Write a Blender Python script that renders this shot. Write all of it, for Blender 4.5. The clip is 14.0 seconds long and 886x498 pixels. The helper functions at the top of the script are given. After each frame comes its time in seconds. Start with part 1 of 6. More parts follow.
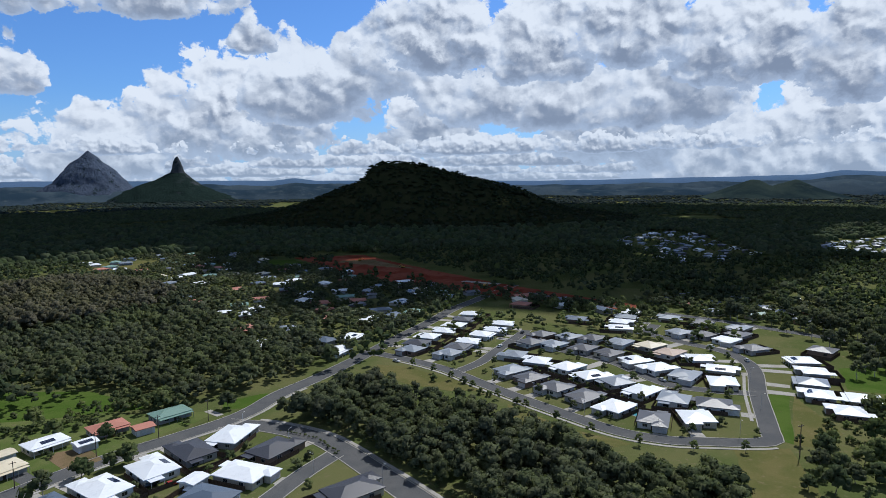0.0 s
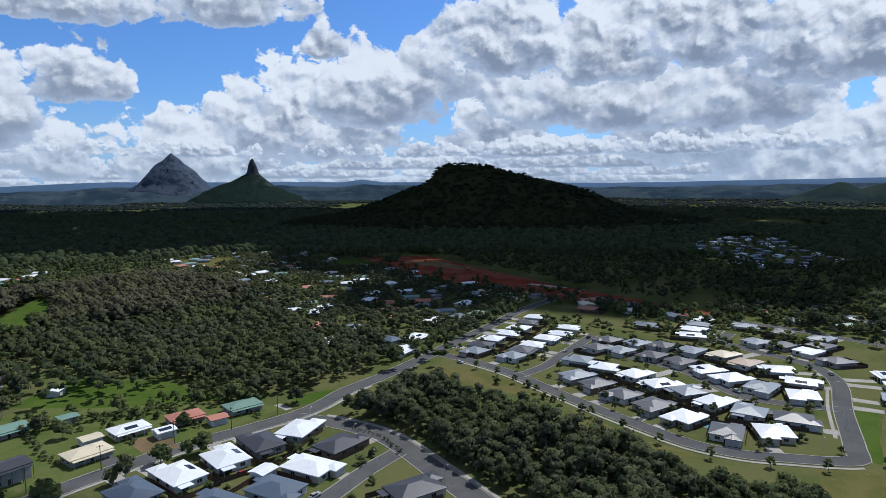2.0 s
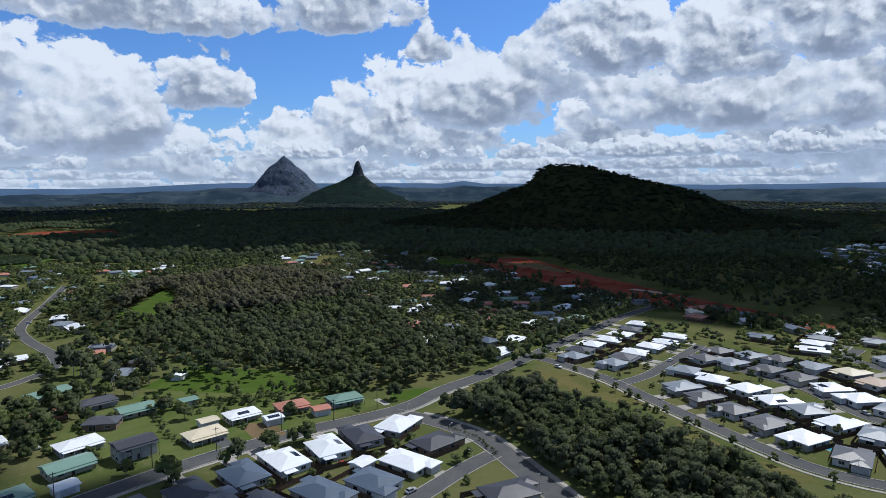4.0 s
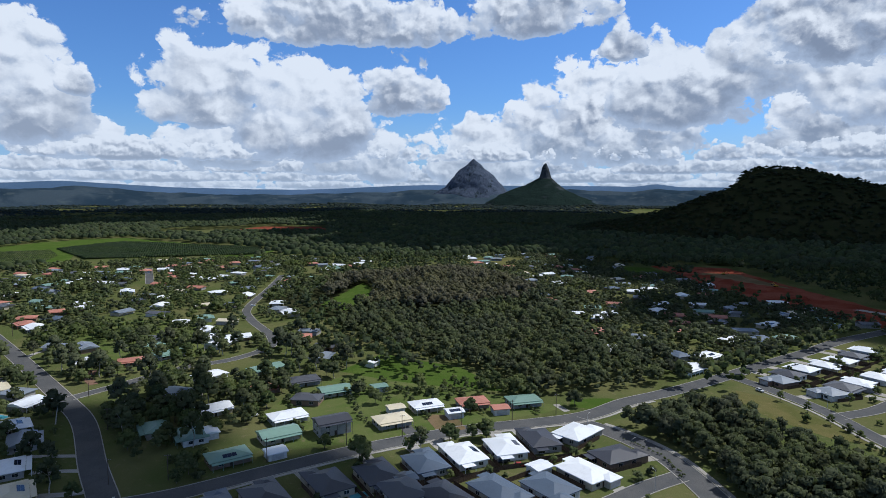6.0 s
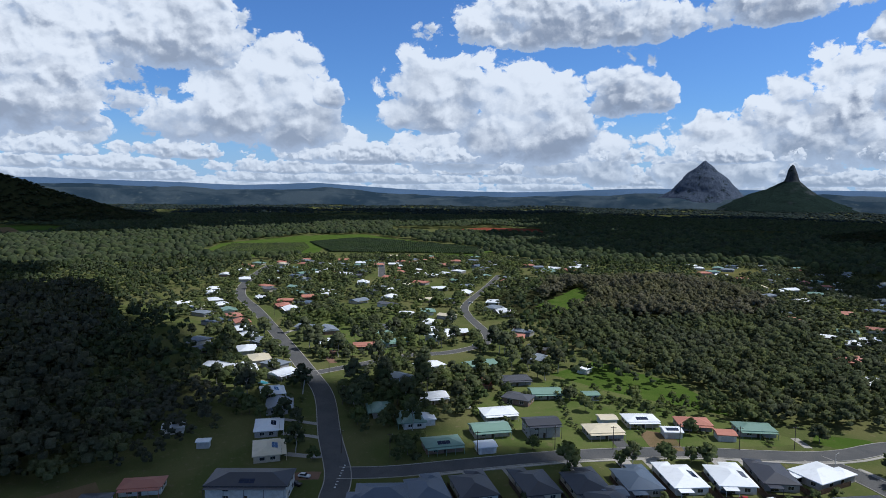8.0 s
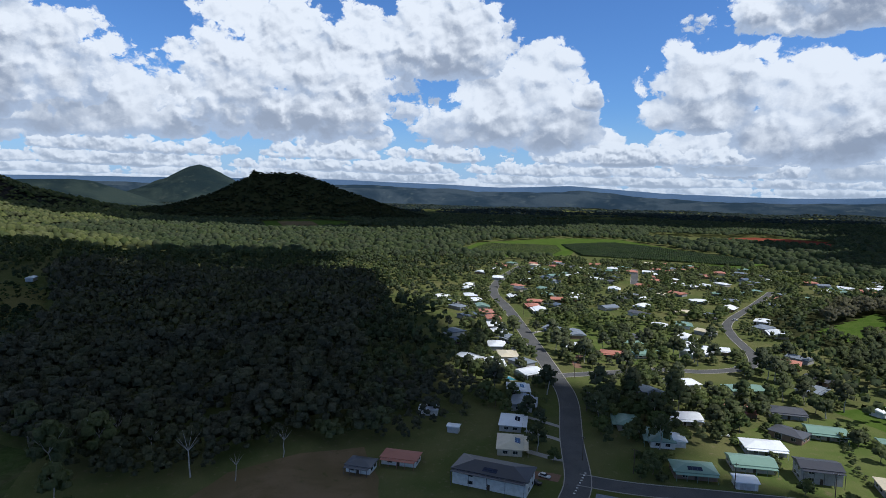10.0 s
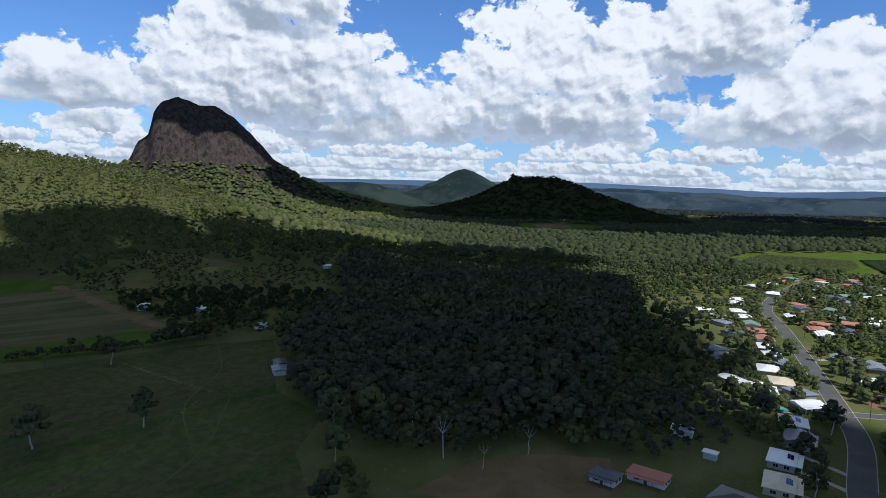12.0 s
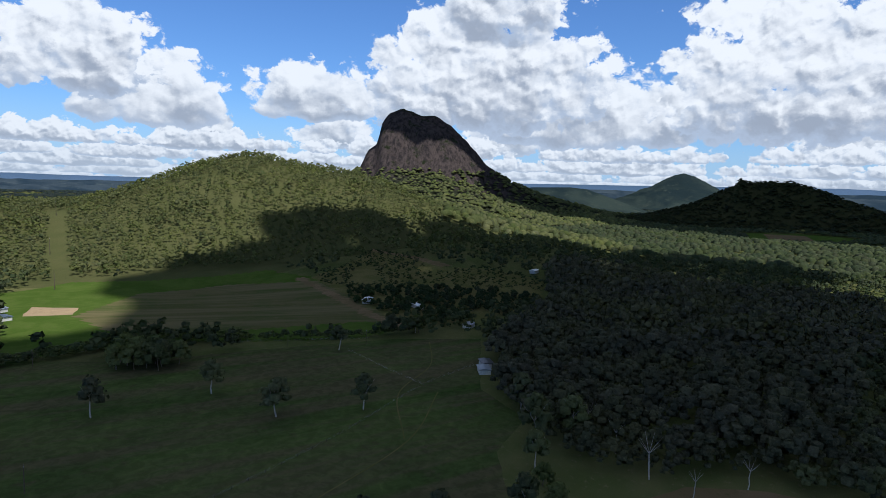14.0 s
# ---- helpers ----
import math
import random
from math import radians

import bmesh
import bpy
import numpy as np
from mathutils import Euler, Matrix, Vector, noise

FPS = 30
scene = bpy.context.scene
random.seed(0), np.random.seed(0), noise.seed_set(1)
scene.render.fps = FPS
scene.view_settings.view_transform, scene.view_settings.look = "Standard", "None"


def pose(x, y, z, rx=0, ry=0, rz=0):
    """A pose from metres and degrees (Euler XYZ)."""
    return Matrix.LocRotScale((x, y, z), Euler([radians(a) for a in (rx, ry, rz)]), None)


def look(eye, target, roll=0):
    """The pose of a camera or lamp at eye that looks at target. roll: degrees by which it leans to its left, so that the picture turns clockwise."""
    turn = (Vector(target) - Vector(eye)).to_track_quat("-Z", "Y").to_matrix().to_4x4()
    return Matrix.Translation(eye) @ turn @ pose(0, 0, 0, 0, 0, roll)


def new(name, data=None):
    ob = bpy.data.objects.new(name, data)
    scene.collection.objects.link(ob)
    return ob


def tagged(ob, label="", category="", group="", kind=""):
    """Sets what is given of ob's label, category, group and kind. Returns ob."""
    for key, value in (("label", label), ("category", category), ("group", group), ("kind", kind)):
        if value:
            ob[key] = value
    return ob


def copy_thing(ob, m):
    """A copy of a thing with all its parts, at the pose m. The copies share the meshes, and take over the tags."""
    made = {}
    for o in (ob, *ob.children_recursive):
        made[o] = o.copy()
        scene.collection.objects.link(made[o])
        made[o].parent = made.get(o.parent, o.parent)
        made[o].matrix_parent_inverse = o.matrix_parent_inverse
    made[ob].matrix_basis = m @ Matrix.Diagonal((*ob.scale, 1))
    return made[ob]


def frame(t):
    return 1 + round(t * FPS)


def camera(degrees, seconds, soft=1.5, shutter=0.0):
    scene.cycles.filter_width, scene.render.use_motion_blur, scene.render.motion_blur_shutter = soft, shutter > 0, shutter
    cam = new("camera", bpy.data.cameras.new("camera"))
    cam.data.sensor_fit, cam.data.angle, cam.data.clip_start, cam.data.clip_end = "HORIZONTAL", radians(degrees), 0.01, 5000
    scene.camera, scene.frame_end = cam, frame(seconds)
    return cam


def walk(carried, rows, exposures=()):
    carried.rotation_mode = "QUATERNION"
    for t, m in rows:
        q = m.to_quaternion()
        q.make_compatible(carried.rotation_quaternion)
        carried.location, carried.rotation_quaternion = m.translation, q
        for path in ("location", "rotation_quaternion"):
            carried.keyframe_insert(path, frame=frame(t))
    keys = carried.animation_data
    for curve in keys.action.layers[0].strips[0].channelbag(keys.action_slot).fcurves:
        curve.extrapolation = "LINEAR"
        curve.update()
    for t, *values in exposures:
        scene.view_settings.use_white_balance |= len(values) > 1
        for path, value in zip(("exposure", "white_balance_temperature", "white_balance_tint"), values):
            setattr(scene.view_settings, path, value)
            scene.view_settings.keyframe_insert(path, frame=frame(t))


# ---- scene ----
import functools

cam = camera(71.0, 14.0, 0.65)
EYE = 100.0
# seconds, yaw to the left, pitch, roll: the aircraft hovers and turns
ROWS = [
    (0.0, -0.00, -6.10, -0.67),
    (0.5, 2.34, -6.03, -0.60),
    (1.0, 3.67, -5.98, -0.53),
    (1.5, 4.59, -5.95, -0.54),
    (2.0, 6.04, -5.88, -0.51),
    (4.5, 19.15, -5.62, -0.26),
    (5.0, 23.76, -5.54, -0.14),
    (5.5, 27.89, -5.48, 0.01),
    (6.0, 32.18, -5.41, 0.12),
    (6.5, 36.84, -5.37, 0.26),
    (7.0, 41.76, -5.33, 0.36),
    (7.5, 46.38, -5.32, 0.47),
    (8.0, 52.02, -5.27, 0.60),
    (10.5, 81.00, -5.44, 1.46),
    (11.0, 87.20, -5.53, 1.56),
    (11.5, 93.06, -5.60, 1.66),
    (12.0, 98.16, -5.65, 1.72),
    (12.5, 103.34, -5.69, 1.72),
    (13.0, 108.35, -5.74, 1.79),
    (13.5, 113.05, -5.76, 1.84),
    (14.0, 117.23, -5.77, 1.88),
]
walk(cam, [(t, pose(0, 0, EYE, 90 + pitch, 0, yaw) @ pose(0, 0, 0, 0, 0, roll)) for t, yaw, pitch, roll in ROWS],
     ((0.0, -0.05, 6080, 10), (8.0, -0.04, 6080, 10), (10.5, 0.06, 6240, 10), (14.0, 0.14, 6380, 10)))

# ---- sun, sky and clouds ----
SUN_YAW, SUN_EL = -34.0, 54.0
SUN_DIR = Vector((-math.sin(radians(SUN_YAW)) * math.cos(radians(SUN_EL)), math.cos(radians(SUN_YAW)) * math.cos(radians(SUN_EL)), math.sin(radians(SUN_EL))))
sun_data = bpy.data.lights.new("sun", "SUN")
sun_data.energy, sun_data.angle, sun_data.color = 4.2, radians(0.6), (1.0, 0.965, 0.91)
sun = new("sun", sun_data)
sun.matrix_world = look(SUN_DIR * 3000, (0, 0, 0))
scene.view_settings.exposure = 0.0


class Nodes:
    """Short spelling for node trees."""

    def __init__(self, tree):
        self.tree = tree

    def add(self, kind, **values):
        node = self.tree.nodes.new(kind)
        if "operation" in values:
            node.operation = values["operation"]
        if "use_clamp" in values:
            node.use_clamp = values["use_clamp"]
        if "interpolation_type" in values:
            node.interpolation_type = values["interpolation_type"]
        if "noise_dimensions" in values:
            node.noise_dimensions = values["noise_dimensions"]
        if "data_type" in values:
            node.data_type, node.blend_type = values["data_type"], values["blend_type"]
        if "rotation_type" in values:
            node.rotation_type = values["rotation_type"]
        if "bands_direction" in values:
            node.bands_direction = values["bands_direction"]
        if "attribute_name" in values:
            node.attribute_name = values["attribute_name"]
        if "node_tree" in values:
            node.node_tree = values["node_tree"]
        return node

    def put(self, socket, value):
        if hasattr(value, "is_linked"):
            self.tree.links.new(value, socket)
        else:
            socket.default_value = value

    def math(self, op, a, b=0.0, c=None, clamp=False):
        node = self.add("ShaderNodeMath", operation=op, use_clamp=clamp)
        self.put(node.inputs[0], a)
        self.put(node.inputs[1], b)
        if c is not None:
            self.put(node.inputs[2], c)
        return node.outputs[0]

    def ramp(self, value, low, high, to_low=0.0, to_high=1.0):
        node = self.add("ShaderNodeMapRange", interpolation_type="SMOOTHSTEP")
        for i, v in enumerate((value, low, high, to_low, to_high)):
            self.put(node.inputs[i], v)
        return node.outputs[0]

    def noise(self, vector, scale, detail=4.0, rough=0.55, warp=0.0, dims="3D"):
        node = self.add("ShaderNodeTexNoise", noise_dimensions=dims)
        if vector is not None:
            self.put(node.inputs["Vector"], vector)
        node.inputs["Scale"].default_value, node.inputs["Detail"].default_value = scale, detail
        node.inputs["Roughness"].default_value, node.inputs["Distortion"].default_value = rough, warp
        return node.outputs["Fac"]

    def mix(self, fac, a, b, blend="MIX"):
        node = self.add("ShaderNodeMix", data_type="RGBA", blend_type=blend)
        self.put(node.inputs[0], fac)
        self.put(node.inputs[6], a if hasattr(a, "is_linked") else (*a, 1.0))
        self.put(node.inputs[7], b if hasattr(b, "is_linked") else (*b, 1.0))
        return node.outputs[2]

    def xyz(self, x, y, z):
        node = self.add("ShaderNodeCombineXYZ")
        for i, v in enumerate((x, y, z)):
            self.put(node.inputs[i], v)
        return node.outputs[0]


# cumulus, nearest last: yaw, height of the base, half width, height of the dome (degrees)
FAR_BANKS = [
    (-25.5, 0.8, 7.3, 6.8), (-24.1, 1.0, 7.4, 7.8), (28.6, 1.5, 6.4, 5.8), (37.8, 1.7, 3.3, 3.9), (-32.3, 1.9, 5.4, 10.4), (41.0, 2.1, 5.5, 3.4), (51.1, 3.0, 5.8, 4.4), (62.9, 3.2, 4.4, 3.1),
    (-15.5, 3.5, 8.1, 6.9), (111.6, 3.5, 4.7, 2.6), (0.6, 3.8, 5.6, 5.3), (127.6, 3.8, 3.4, 2.8), (51.0, 3.9, 4.8, 3.3), (18.1, 4.0, 9.0, 7.3), (84.0, 4.1, 5.1, 3.8), (137.8, 4.2, 2.1, 1.7),
]
MID_BANKS = [
    (44.8, 4.6, 6.4, 7.6), (40.7, 5.0, 2.2, 4.9), (103.4, 5.1, 10.8, 5.7), (141.9, 5.2, 6.3, 5.1), (66.5, 5.3, 5.7, 7.9), (107.3, 5.3, 6.8, 5.0), (-10.5, 6.0, 6.0, 6.0), (-20, 6.4, 6.5, 7.5), (-3.0, 6.6, 6.5, 6.0), (69.2, 5.6, 8.4, 7.2),
    (94.6, 5.7, 7.0, 3.1), (129.2, 6.5, 6.2, 4.2), (12.7, 6.7, 6.5, 5.9), (6.0, 9.0, 4.6, 5.6), (52.7, 6.9, 5.3, 6.2),
]
NEAR_BANKS = [
    (0.5, 11.4, 6.8, 7.0), (-8.5, 10.4, 6.0, 7.0), (-16.5, 11.4, 6.5, 7.0), (-26.0, 9.6, 6.5, 8.0), (-34.0, 8.0, 5.0, 9.0),
    (88.1, 7.2, 10.7, 11.1), (113.8, 7.6, 11.2, 10.3), (36.0, 7.8, 4.1, 4.2), (62.5, 8.0, 1.5, 2.8), (147.6, 8.0, 6.0, 6.9), (37.2, 9.5, 2.4, 2.1), (75.5, 11.6, 6.7, 6.6), (16.4, 11.8, 1.9, 2.9),
    (41.3, 13.9, 11.9, 5.4), (24.0, 14.4, 7.0, 4.4), (113.1, 14.8, 5.4, 5.3),
]


def billow_field():
    """Heaped cauliflower relief of a direction, at a scale of degrees: a node group."""
    group = bpy.data.node_groups.new("billow_field", "ShaderNodeTree")
    for name in ("yaw", "el", "size", "seed"):
        group.interface.new_socket(name, in_out="INPUT", socket_type="NodeSocketFloat")
    for name in ("relief", "soft"):
        group.interface.new_socket(name, in_out="OUTPUT", socket_type="NodeSocketFloat")
    n = Nodes(group)
    source, sink = n.add("NodeGroupInput"), n.add("NodeGroupOutput")
    yaw, el, size, seed = source.outputs[0], source.outputs[1], source.outputs[2], source.outputs[3]
    u, v = n.math("ADD", n.math("DIVIDE", yaw, size), seed), n.math("DIVIDE", n.math("MULTIPLY", el, 1.2), size)
    flat = n.xyz(u, v, seed)
    drift = n.math("SUBTRACT", n.noise(flat, 0.55, 4.0, 0.6), 0.5)
    drift_up = n.math("SUBTRACT", n.noise(n.xyz(v, u, seed), 0.55, 4.0, 0.6), 0.5)
    at = n.xyz(n.math("MULTIPLY_ADD", drift, 2.4, u), n.math("MULTIPLY_ADD", drift_up, 2.4, v), 0.0)

    def heaps(feature, scale, detail, rough):
        cell = n.add("ShaderNodeTexVoronoi")
        cell.voronoi_dimensions, cell.feature, cell.normalize = "2D", feature, True
        n.put(cell.inputs["Vector"], at)
        cell.inputs["Scale"].default_value, cell.inputs["Detail"].default_value = scale, detail
        cell.inputs["Roughness"].default_value, cell.inputs["Lacunarity"].default_value = rough, 2.3
        return cell.outputs["Distance"]

    wisp = n.math("SUBTRACT", n.noise(flat, 1.5, 5.0, 0.65), 0.5)
    n.put(sink.inputs[0], n.math("ADD", n.math("SUBTRACT", 0.285, heaps("F1", 0.30, 3.4, 0.46)), n.math("MULTIPLY", wisp, 0.20)))
    n.put(sink.inputs[1], n.math("SUBTRACT", 0.25, heaps("SMOOTH_F1", 0.36, 1.0, 0.4)))
    return group


def build_sky():
    world = bpy.data.worlds.new("sky")
    world.use_nodes = True
    scene.world = world
    n = Nodes(world.node_tree)
    world.node_tree.nodes.clear()
    way = n.add("ShaderNodeTexCoord").outputs["Generated"]
    split = n.add("ShaderNodeSeparateXYZ")
    n.put(split.inputs[0], way)
    yaw = n.math("MULTIPLY", n.math("ARCTAN2", n.math("MULTIPLY", split.outputs[0], -1.0), split.outputs[1]), 57.29578)
    el = n.math("MULTIPLY", n.math("ARCSINE", split.outputs[2]), 57.29578)
    sky = n.add("ShaderNodeTexSky")
    sky.sky_type, sky.sun_disc, sky.altitude, sky.dust_density = "NISHITA", False, 150.0, 0.6
    sky.sun_elevation, sky.sun_rotation = radians(SUN_EL), radians(-SUN_YAW)
    blue = n.mix(1.0, sky.outputs[0], (0.050, 0.080, 0.125), "MULTIPLY")
    full = n.mix(n.ramp(el, -1.0, 8.0, 0.70, 0.0), blue, (0.36, 0.54, 0.82))
    field = billow_field()
    # clouds opposite the sun show their lit side
    facing = n.ramp(n.math("ABSOLUTE", n.math("SUBTRACT", yaw, SUN_YAW)), 30.0, 130.0, 0.0, 0.12)
    broad = n.math("MULTIPLY", n.math("SUBTRACT", n.noise(n.xyz(yaw, n.math("MULTIPLY", el, 1.8), 20.0), 0.13, 3.0, 0.5), 0.5), 0.6)

    def relief(up, aside, size, seed):
        g = n.add("ShaderNodeGroup", node_tree=field)
        n.put(g.inputs[0], n.math("SUBTRACT", yaw, aside))
        n.put(g.inputs[1], n.math("ADD", el, up))
        n.put(g.inputs[2], size)
        n.put(g.inputs[3], seed)
        return g.outputs

    def heap(banks, up):
        """How deep inside the domes of a list of clouds a direction lies."""
        depth = -3.0
        for a, base, wide, high in banks:
            u = n.math("MULTIPLY", n.math("SUBTRACT", yaw, a), 1 / wide)
            v = n.math("ADD", n.math("MULTIPLY", n.math("SUBTRACT", el, base), 1 / high), up)
            v = n.math("MAXIMUM", v, n.math("MULTIPLY", v, -3.6))
            depth = n.math("MAXIMUM", depth, n.math("SUBTRACT", 1.0, n.math("MULTIPLY_ADD", u, u, n.math("MULTIPLY", v, v))))
        return depth

    def row(base, high, size, need, up):
        """One of the rows of small cumulus that crowd together towards the horizon."""
        lump = n.noise(n.xyz(n.math("MULTIPLY", yaw, 1 / size), base * 7.3, 0.0), 1.0, 2.0)
        v = n.math("ADD", n.math("MULTIPLY", n.math("SUBTRACT", el, base), 1 / high), up)
        v = n.math("MAXIMUM", v, n.math("MULTIPLY", v, -3.0))
        return n.math("SUBTRACT", n.math("MULTIPLY", n.math("SUBTRACT", lump, need), 5.0), n.math("MULTIPLY", v, v))

    def lay(under, shape, here, shifted, amount, haze):
        """A layer of cloud over what lies behind it: shape makes its domes, here and shifted are its relief."""
        dome_here, dome_up = shape(0.0), shape(0.3)
        depth = n.math("MULTIPLY_ADD", here[0], amount, dome_here)
        slope = n.math("MULTIPLY", n.math("SUBTRACT", n.math("SUBTRACT", dome_here, dome_up), 0.30), 0.95)
        slope = n.math("MULTIPLY_ADD", n.math("SUBTRACT", here[1], shifted[1]), 2.6, slope)
        slope = n.math("MULTIPLY_ADD", n.math("SUBTRACT", here[0], shifted[0]), 1.25, slope)
        light = n.math("ADD", n.math("ADD", slope, broad), n.math("ADD", facing, 0.57))
        light = n.ramp(n.math("SUBTRACT", light, n.ramp(depth, 0.3, 1.5, 0.0, 0.13)), 0.0, 0.95)
        colour = n.mix(light, n.mix(n.ramp(depth, 0.0, 1.0), (0.40, 0.49, 0.64), n.mix(n.math("MULTIPLY", facing, 4.0), (0.235, 0.29, 0.395), (0.40, 0.46, 0.56))), (0.79, 0.84, 0.91))
        colour = n.mix(haze, colour, (0.45, 0.56, 0.70))
        return n.mix(n.ramp(depth, -0.06, 0.15), under, colour)

    fine, fine_up = relief(0.0, 0.0, 0.45, 3.0), relief(0.20, 0.12, 0.45, 3.0)
    mid, mid_up = relief(0.0, 0.0, 1.0, 11.0), relief(0.42, 0.28, 1.0, 11.0)
    big, big_up = relief(0.0, 0.0, 1.35, 29.0), relief(0.55, 0.35, 1.35, 29.0)
    for base, high, size, need, haze in ((-0.3, 0.7, 4.0, 0.22, 0.55), (0.35, 0.7, 5.0, 0.24, 0.44), (1.0, 0.85, 6.0, 0.27, 0.34), (1.8, 1.05, 7.0, 0.32, 0.24)):
        full = lay(full, functools.partial(row, base, high, size, need), fine, fine_up, 2.8, haze)
    full = lay(full, functools.partial(heap, FAR_BANKS), mid, mid_up, 2.7, n.ramp(el, 1.0, 7.0, 0.34, 0.0))
    full = lay(full, functools.partial(row, 2.9, 1.3, 8.0, 0.40), fine, fine_up, 2.8, 0.16)
    full = lay(full, functools.partial(heap, MID_BANKS), big, big_up, 2.7, 0.06)
    full = lay(full, functools.partial(heap, NEAR_BANKS), mid, mid_up, 2.6, 0.0)
    for base, high, size, need in ((21.0, 9.0, 26.0, 0.50), (38.0, 16.0, 40.0, 0.50)):
        full = lay(full, functools.partial(row, base, high, size, need), big, big_up, 2.0, 0.0)
    # overhead one looks at grey cloud bases
    full = n.mix(n.ramp(el, 20.0, 34.0, 0.0, 0.85), full, (0.25, 0.29, 0.36))
    back = n.add("ShaderNodeBackground")
    n.put(back.inputs[0], full)
    back.inputs[1].default_value = 1.0
    out = n.add("ShaderNodeOutputWorld")
    n.put(out.inputs[0], back.outputs[0])


build_sky()


# ---- materials ----
def material(name, rough=0.8, metal=0.0):
    mat = bpy.data.materials.new(name)
    mat.use_nodes = True
    n = Nodes(mat.node_tree)
    shader = mat.node_tree.nodes["Principled BSDF"]
    shader.inputs["Roughness"].default_value, shader.inputs["Metallic"].default_value = rough, metal
    if rough >= 0.75:
        shader.inputs["Specular IOR Level"].default_value, shader.inputs["IOR"].default_value = 0.05, 1.02
    return mat, n, shader


def place(n):
    return n.add("ShaderNodeNewGeometry").outputs["Position"]


def bump(n, shader, height, strength, distance):
    node = n.add("ShaderNodeBump")
    n.put(node.inputs["Height"], height)
    node.inputs["Strength"].default_value, node.inputs["Distance"].default_value = strength, distance
    n.put(shader.inputs["Normal"], node.outputs[0])


def ground_material(name, a, b, c, large=0.02, small=0.35, rough=0.95, ribs=0.0, turn=0.0, streak=0.0, tufts=0.0):
    """Turf or soil: a and b mix in broad patches, c shows in small worn ones; ribs: metres between rows."""
    mat, n, s = material(name, rough)
    p = place(n)
    broad, fine, grain = n.noise(p, large, 4, 0.6, 0.4), n.noise(p, small, 5, 0.65), n.noise(p, 3.0, 3, 0.7)
    col = n.mix(n.ramp(broad, 0.38, 0.62), a, b)
    col = n.mix(n.ramp(fine, 0.55, 0.72, 0.0, 0.8), col, c)
    col = n.mix(n.ramp(grain, 0.3, 0.7, 0.0, 0.45), col, n.mix(1.0, col, (0.45, 0.45, 0.42), "MULTIPLY"))
    if streak:
        turned = n.add("ShaderNodeVectorRotate", rotation_type="Z_AXIS")
        n.put(turned.inputs[0], p)
        turned.inputs["Angle"].default_value = radians(turn)
        drawn = n.add("ShaderNodeVectorMath", operation="MULTIPLY")
        n.put(drawn.inputs[0], turned.outputs[0])
        drawn.inputs[1].default_value = (0.08, 1.0, 1.0)
        lines = n.noise(drawn.outputs[0], streak, 5, 0.65)
        col = n.mix(n.ramp(lines, 0.42, 0.62, 0.0, 0.8), col, c)
        col = n.mix(n.ramp(lines, 0.30, 0.44, 0.7, 0.0), col, n.mix(1.0, a, (0.55, 0.75, 0.5), "MULTIPLY"))
    if tufts:
        clump = n.noise(p, tufts, 7, 0.72, 0.6)
        col = n.mix(n.ramp(clump, 0.42, 0.56, 0.5, 0.0), col, n.mix(1.0, col, (0.55, 0.58, 0.55), "MULTIPLY"))
        col = n.mix(n.ramp(clump, 0.56, 0.70, 0.0, 0.4), col, n.mix(1.0, col, (1.6, 1.5, 1.35), "MULTIPLY"))
    if ribs:
        turned = n.add("ShaderNodeVectorRotate", rotation_type="Z_AXIS")
        n.put(turned.inputs[0], p)
        turned.inputs["Angle"].default_value = radians(turn)
        wave = n.add("ShaderNodeTexWave", bands_direction="X")
        n.put(wave.inputs[0], turned.outputs[0])
        wave.inputs["Scale"].default_value, wave.inputs["Distortion"].default_value = 0.314 / ribs, 0.6
        col = n.mix(n.math("MULTIPLY", wave.outputs["Fac"], 0.7), col, n.mix(1.0, col, (0.5, 0.62, 0.45), "MULTIPLY"))
    n.put(s.inputs["Base Color"], col)
    bump(n, s, grain, 0.6, 0.15)
    return mat


GRASS = ground_material("turf", (0.090, 0.112, 0.038), (0.132, 0.134, 0.056), (0.19, 0.160, 0.095))
LAWN = ground_material("garden_lawn", (0.092, 0.128, 0.036), (0.122, 0.144, 0.050), (0.175, 0.152, 0.085), 0.06, 0.25)
LUSH = ground_material("lush_pasture", (0.062, 0.108, 0.020), (0.084, 0.128, 0.028), (0.100, 0.112, 0.040), 0.05)
DRY = ground_material("dry_grass", (0.15, 0.135, 0.055), (0.11, 0.115, 0.04), (0.20, 0.16, 0.09), 0.05)
PASTURE = ground_material("pasture", (0.062, 0.092, 0.030), (0.090, 0.124, 0.040), (0.098, 0.082, 0.048), 0.018, 0.09, turn=-150, streak=0.05, tufts=0.22)
STUBBLE = ground_material("mown_stubble", (0.115, 0.108, 0.048), (0.082, 0.098, 0.036), (0.15, 0.125, 0.068), 0.02, 0.2, turn=-133, streak=0.07)
RED_SOIL = ground_material("red_soil", (0.20, 0.050, 0.030), (0.26, 0.085, 0.055), (0.12, 0.026, 0.018), 0.03, 0.08)
BARE = ground_material("bare_soil", (0.21, 0.15, 0.09), (0.16, 0.12, 0.065), (0.10, 0.10, 0.04), 0.05, 0.2)
SAND = ground_material("sand", (0.42, 0.31, 0.19), (0.36, 0.27, 0.17), (0.30, 0.22, 0.14), 0.1)
VINES = ground_material("orchard_grass", (0.075, 0.12, 0.025), (0.095, 0.13, 0.035), (0.10, 0.09, 0.04), 0.02)
ASPHALT = ground_material("asphalt", (0.105, 0.108, 0.112), (0.125, 0.125, 0.126), (0.085, 0.085, 0.09), 0.08, 0.5, 0.85)
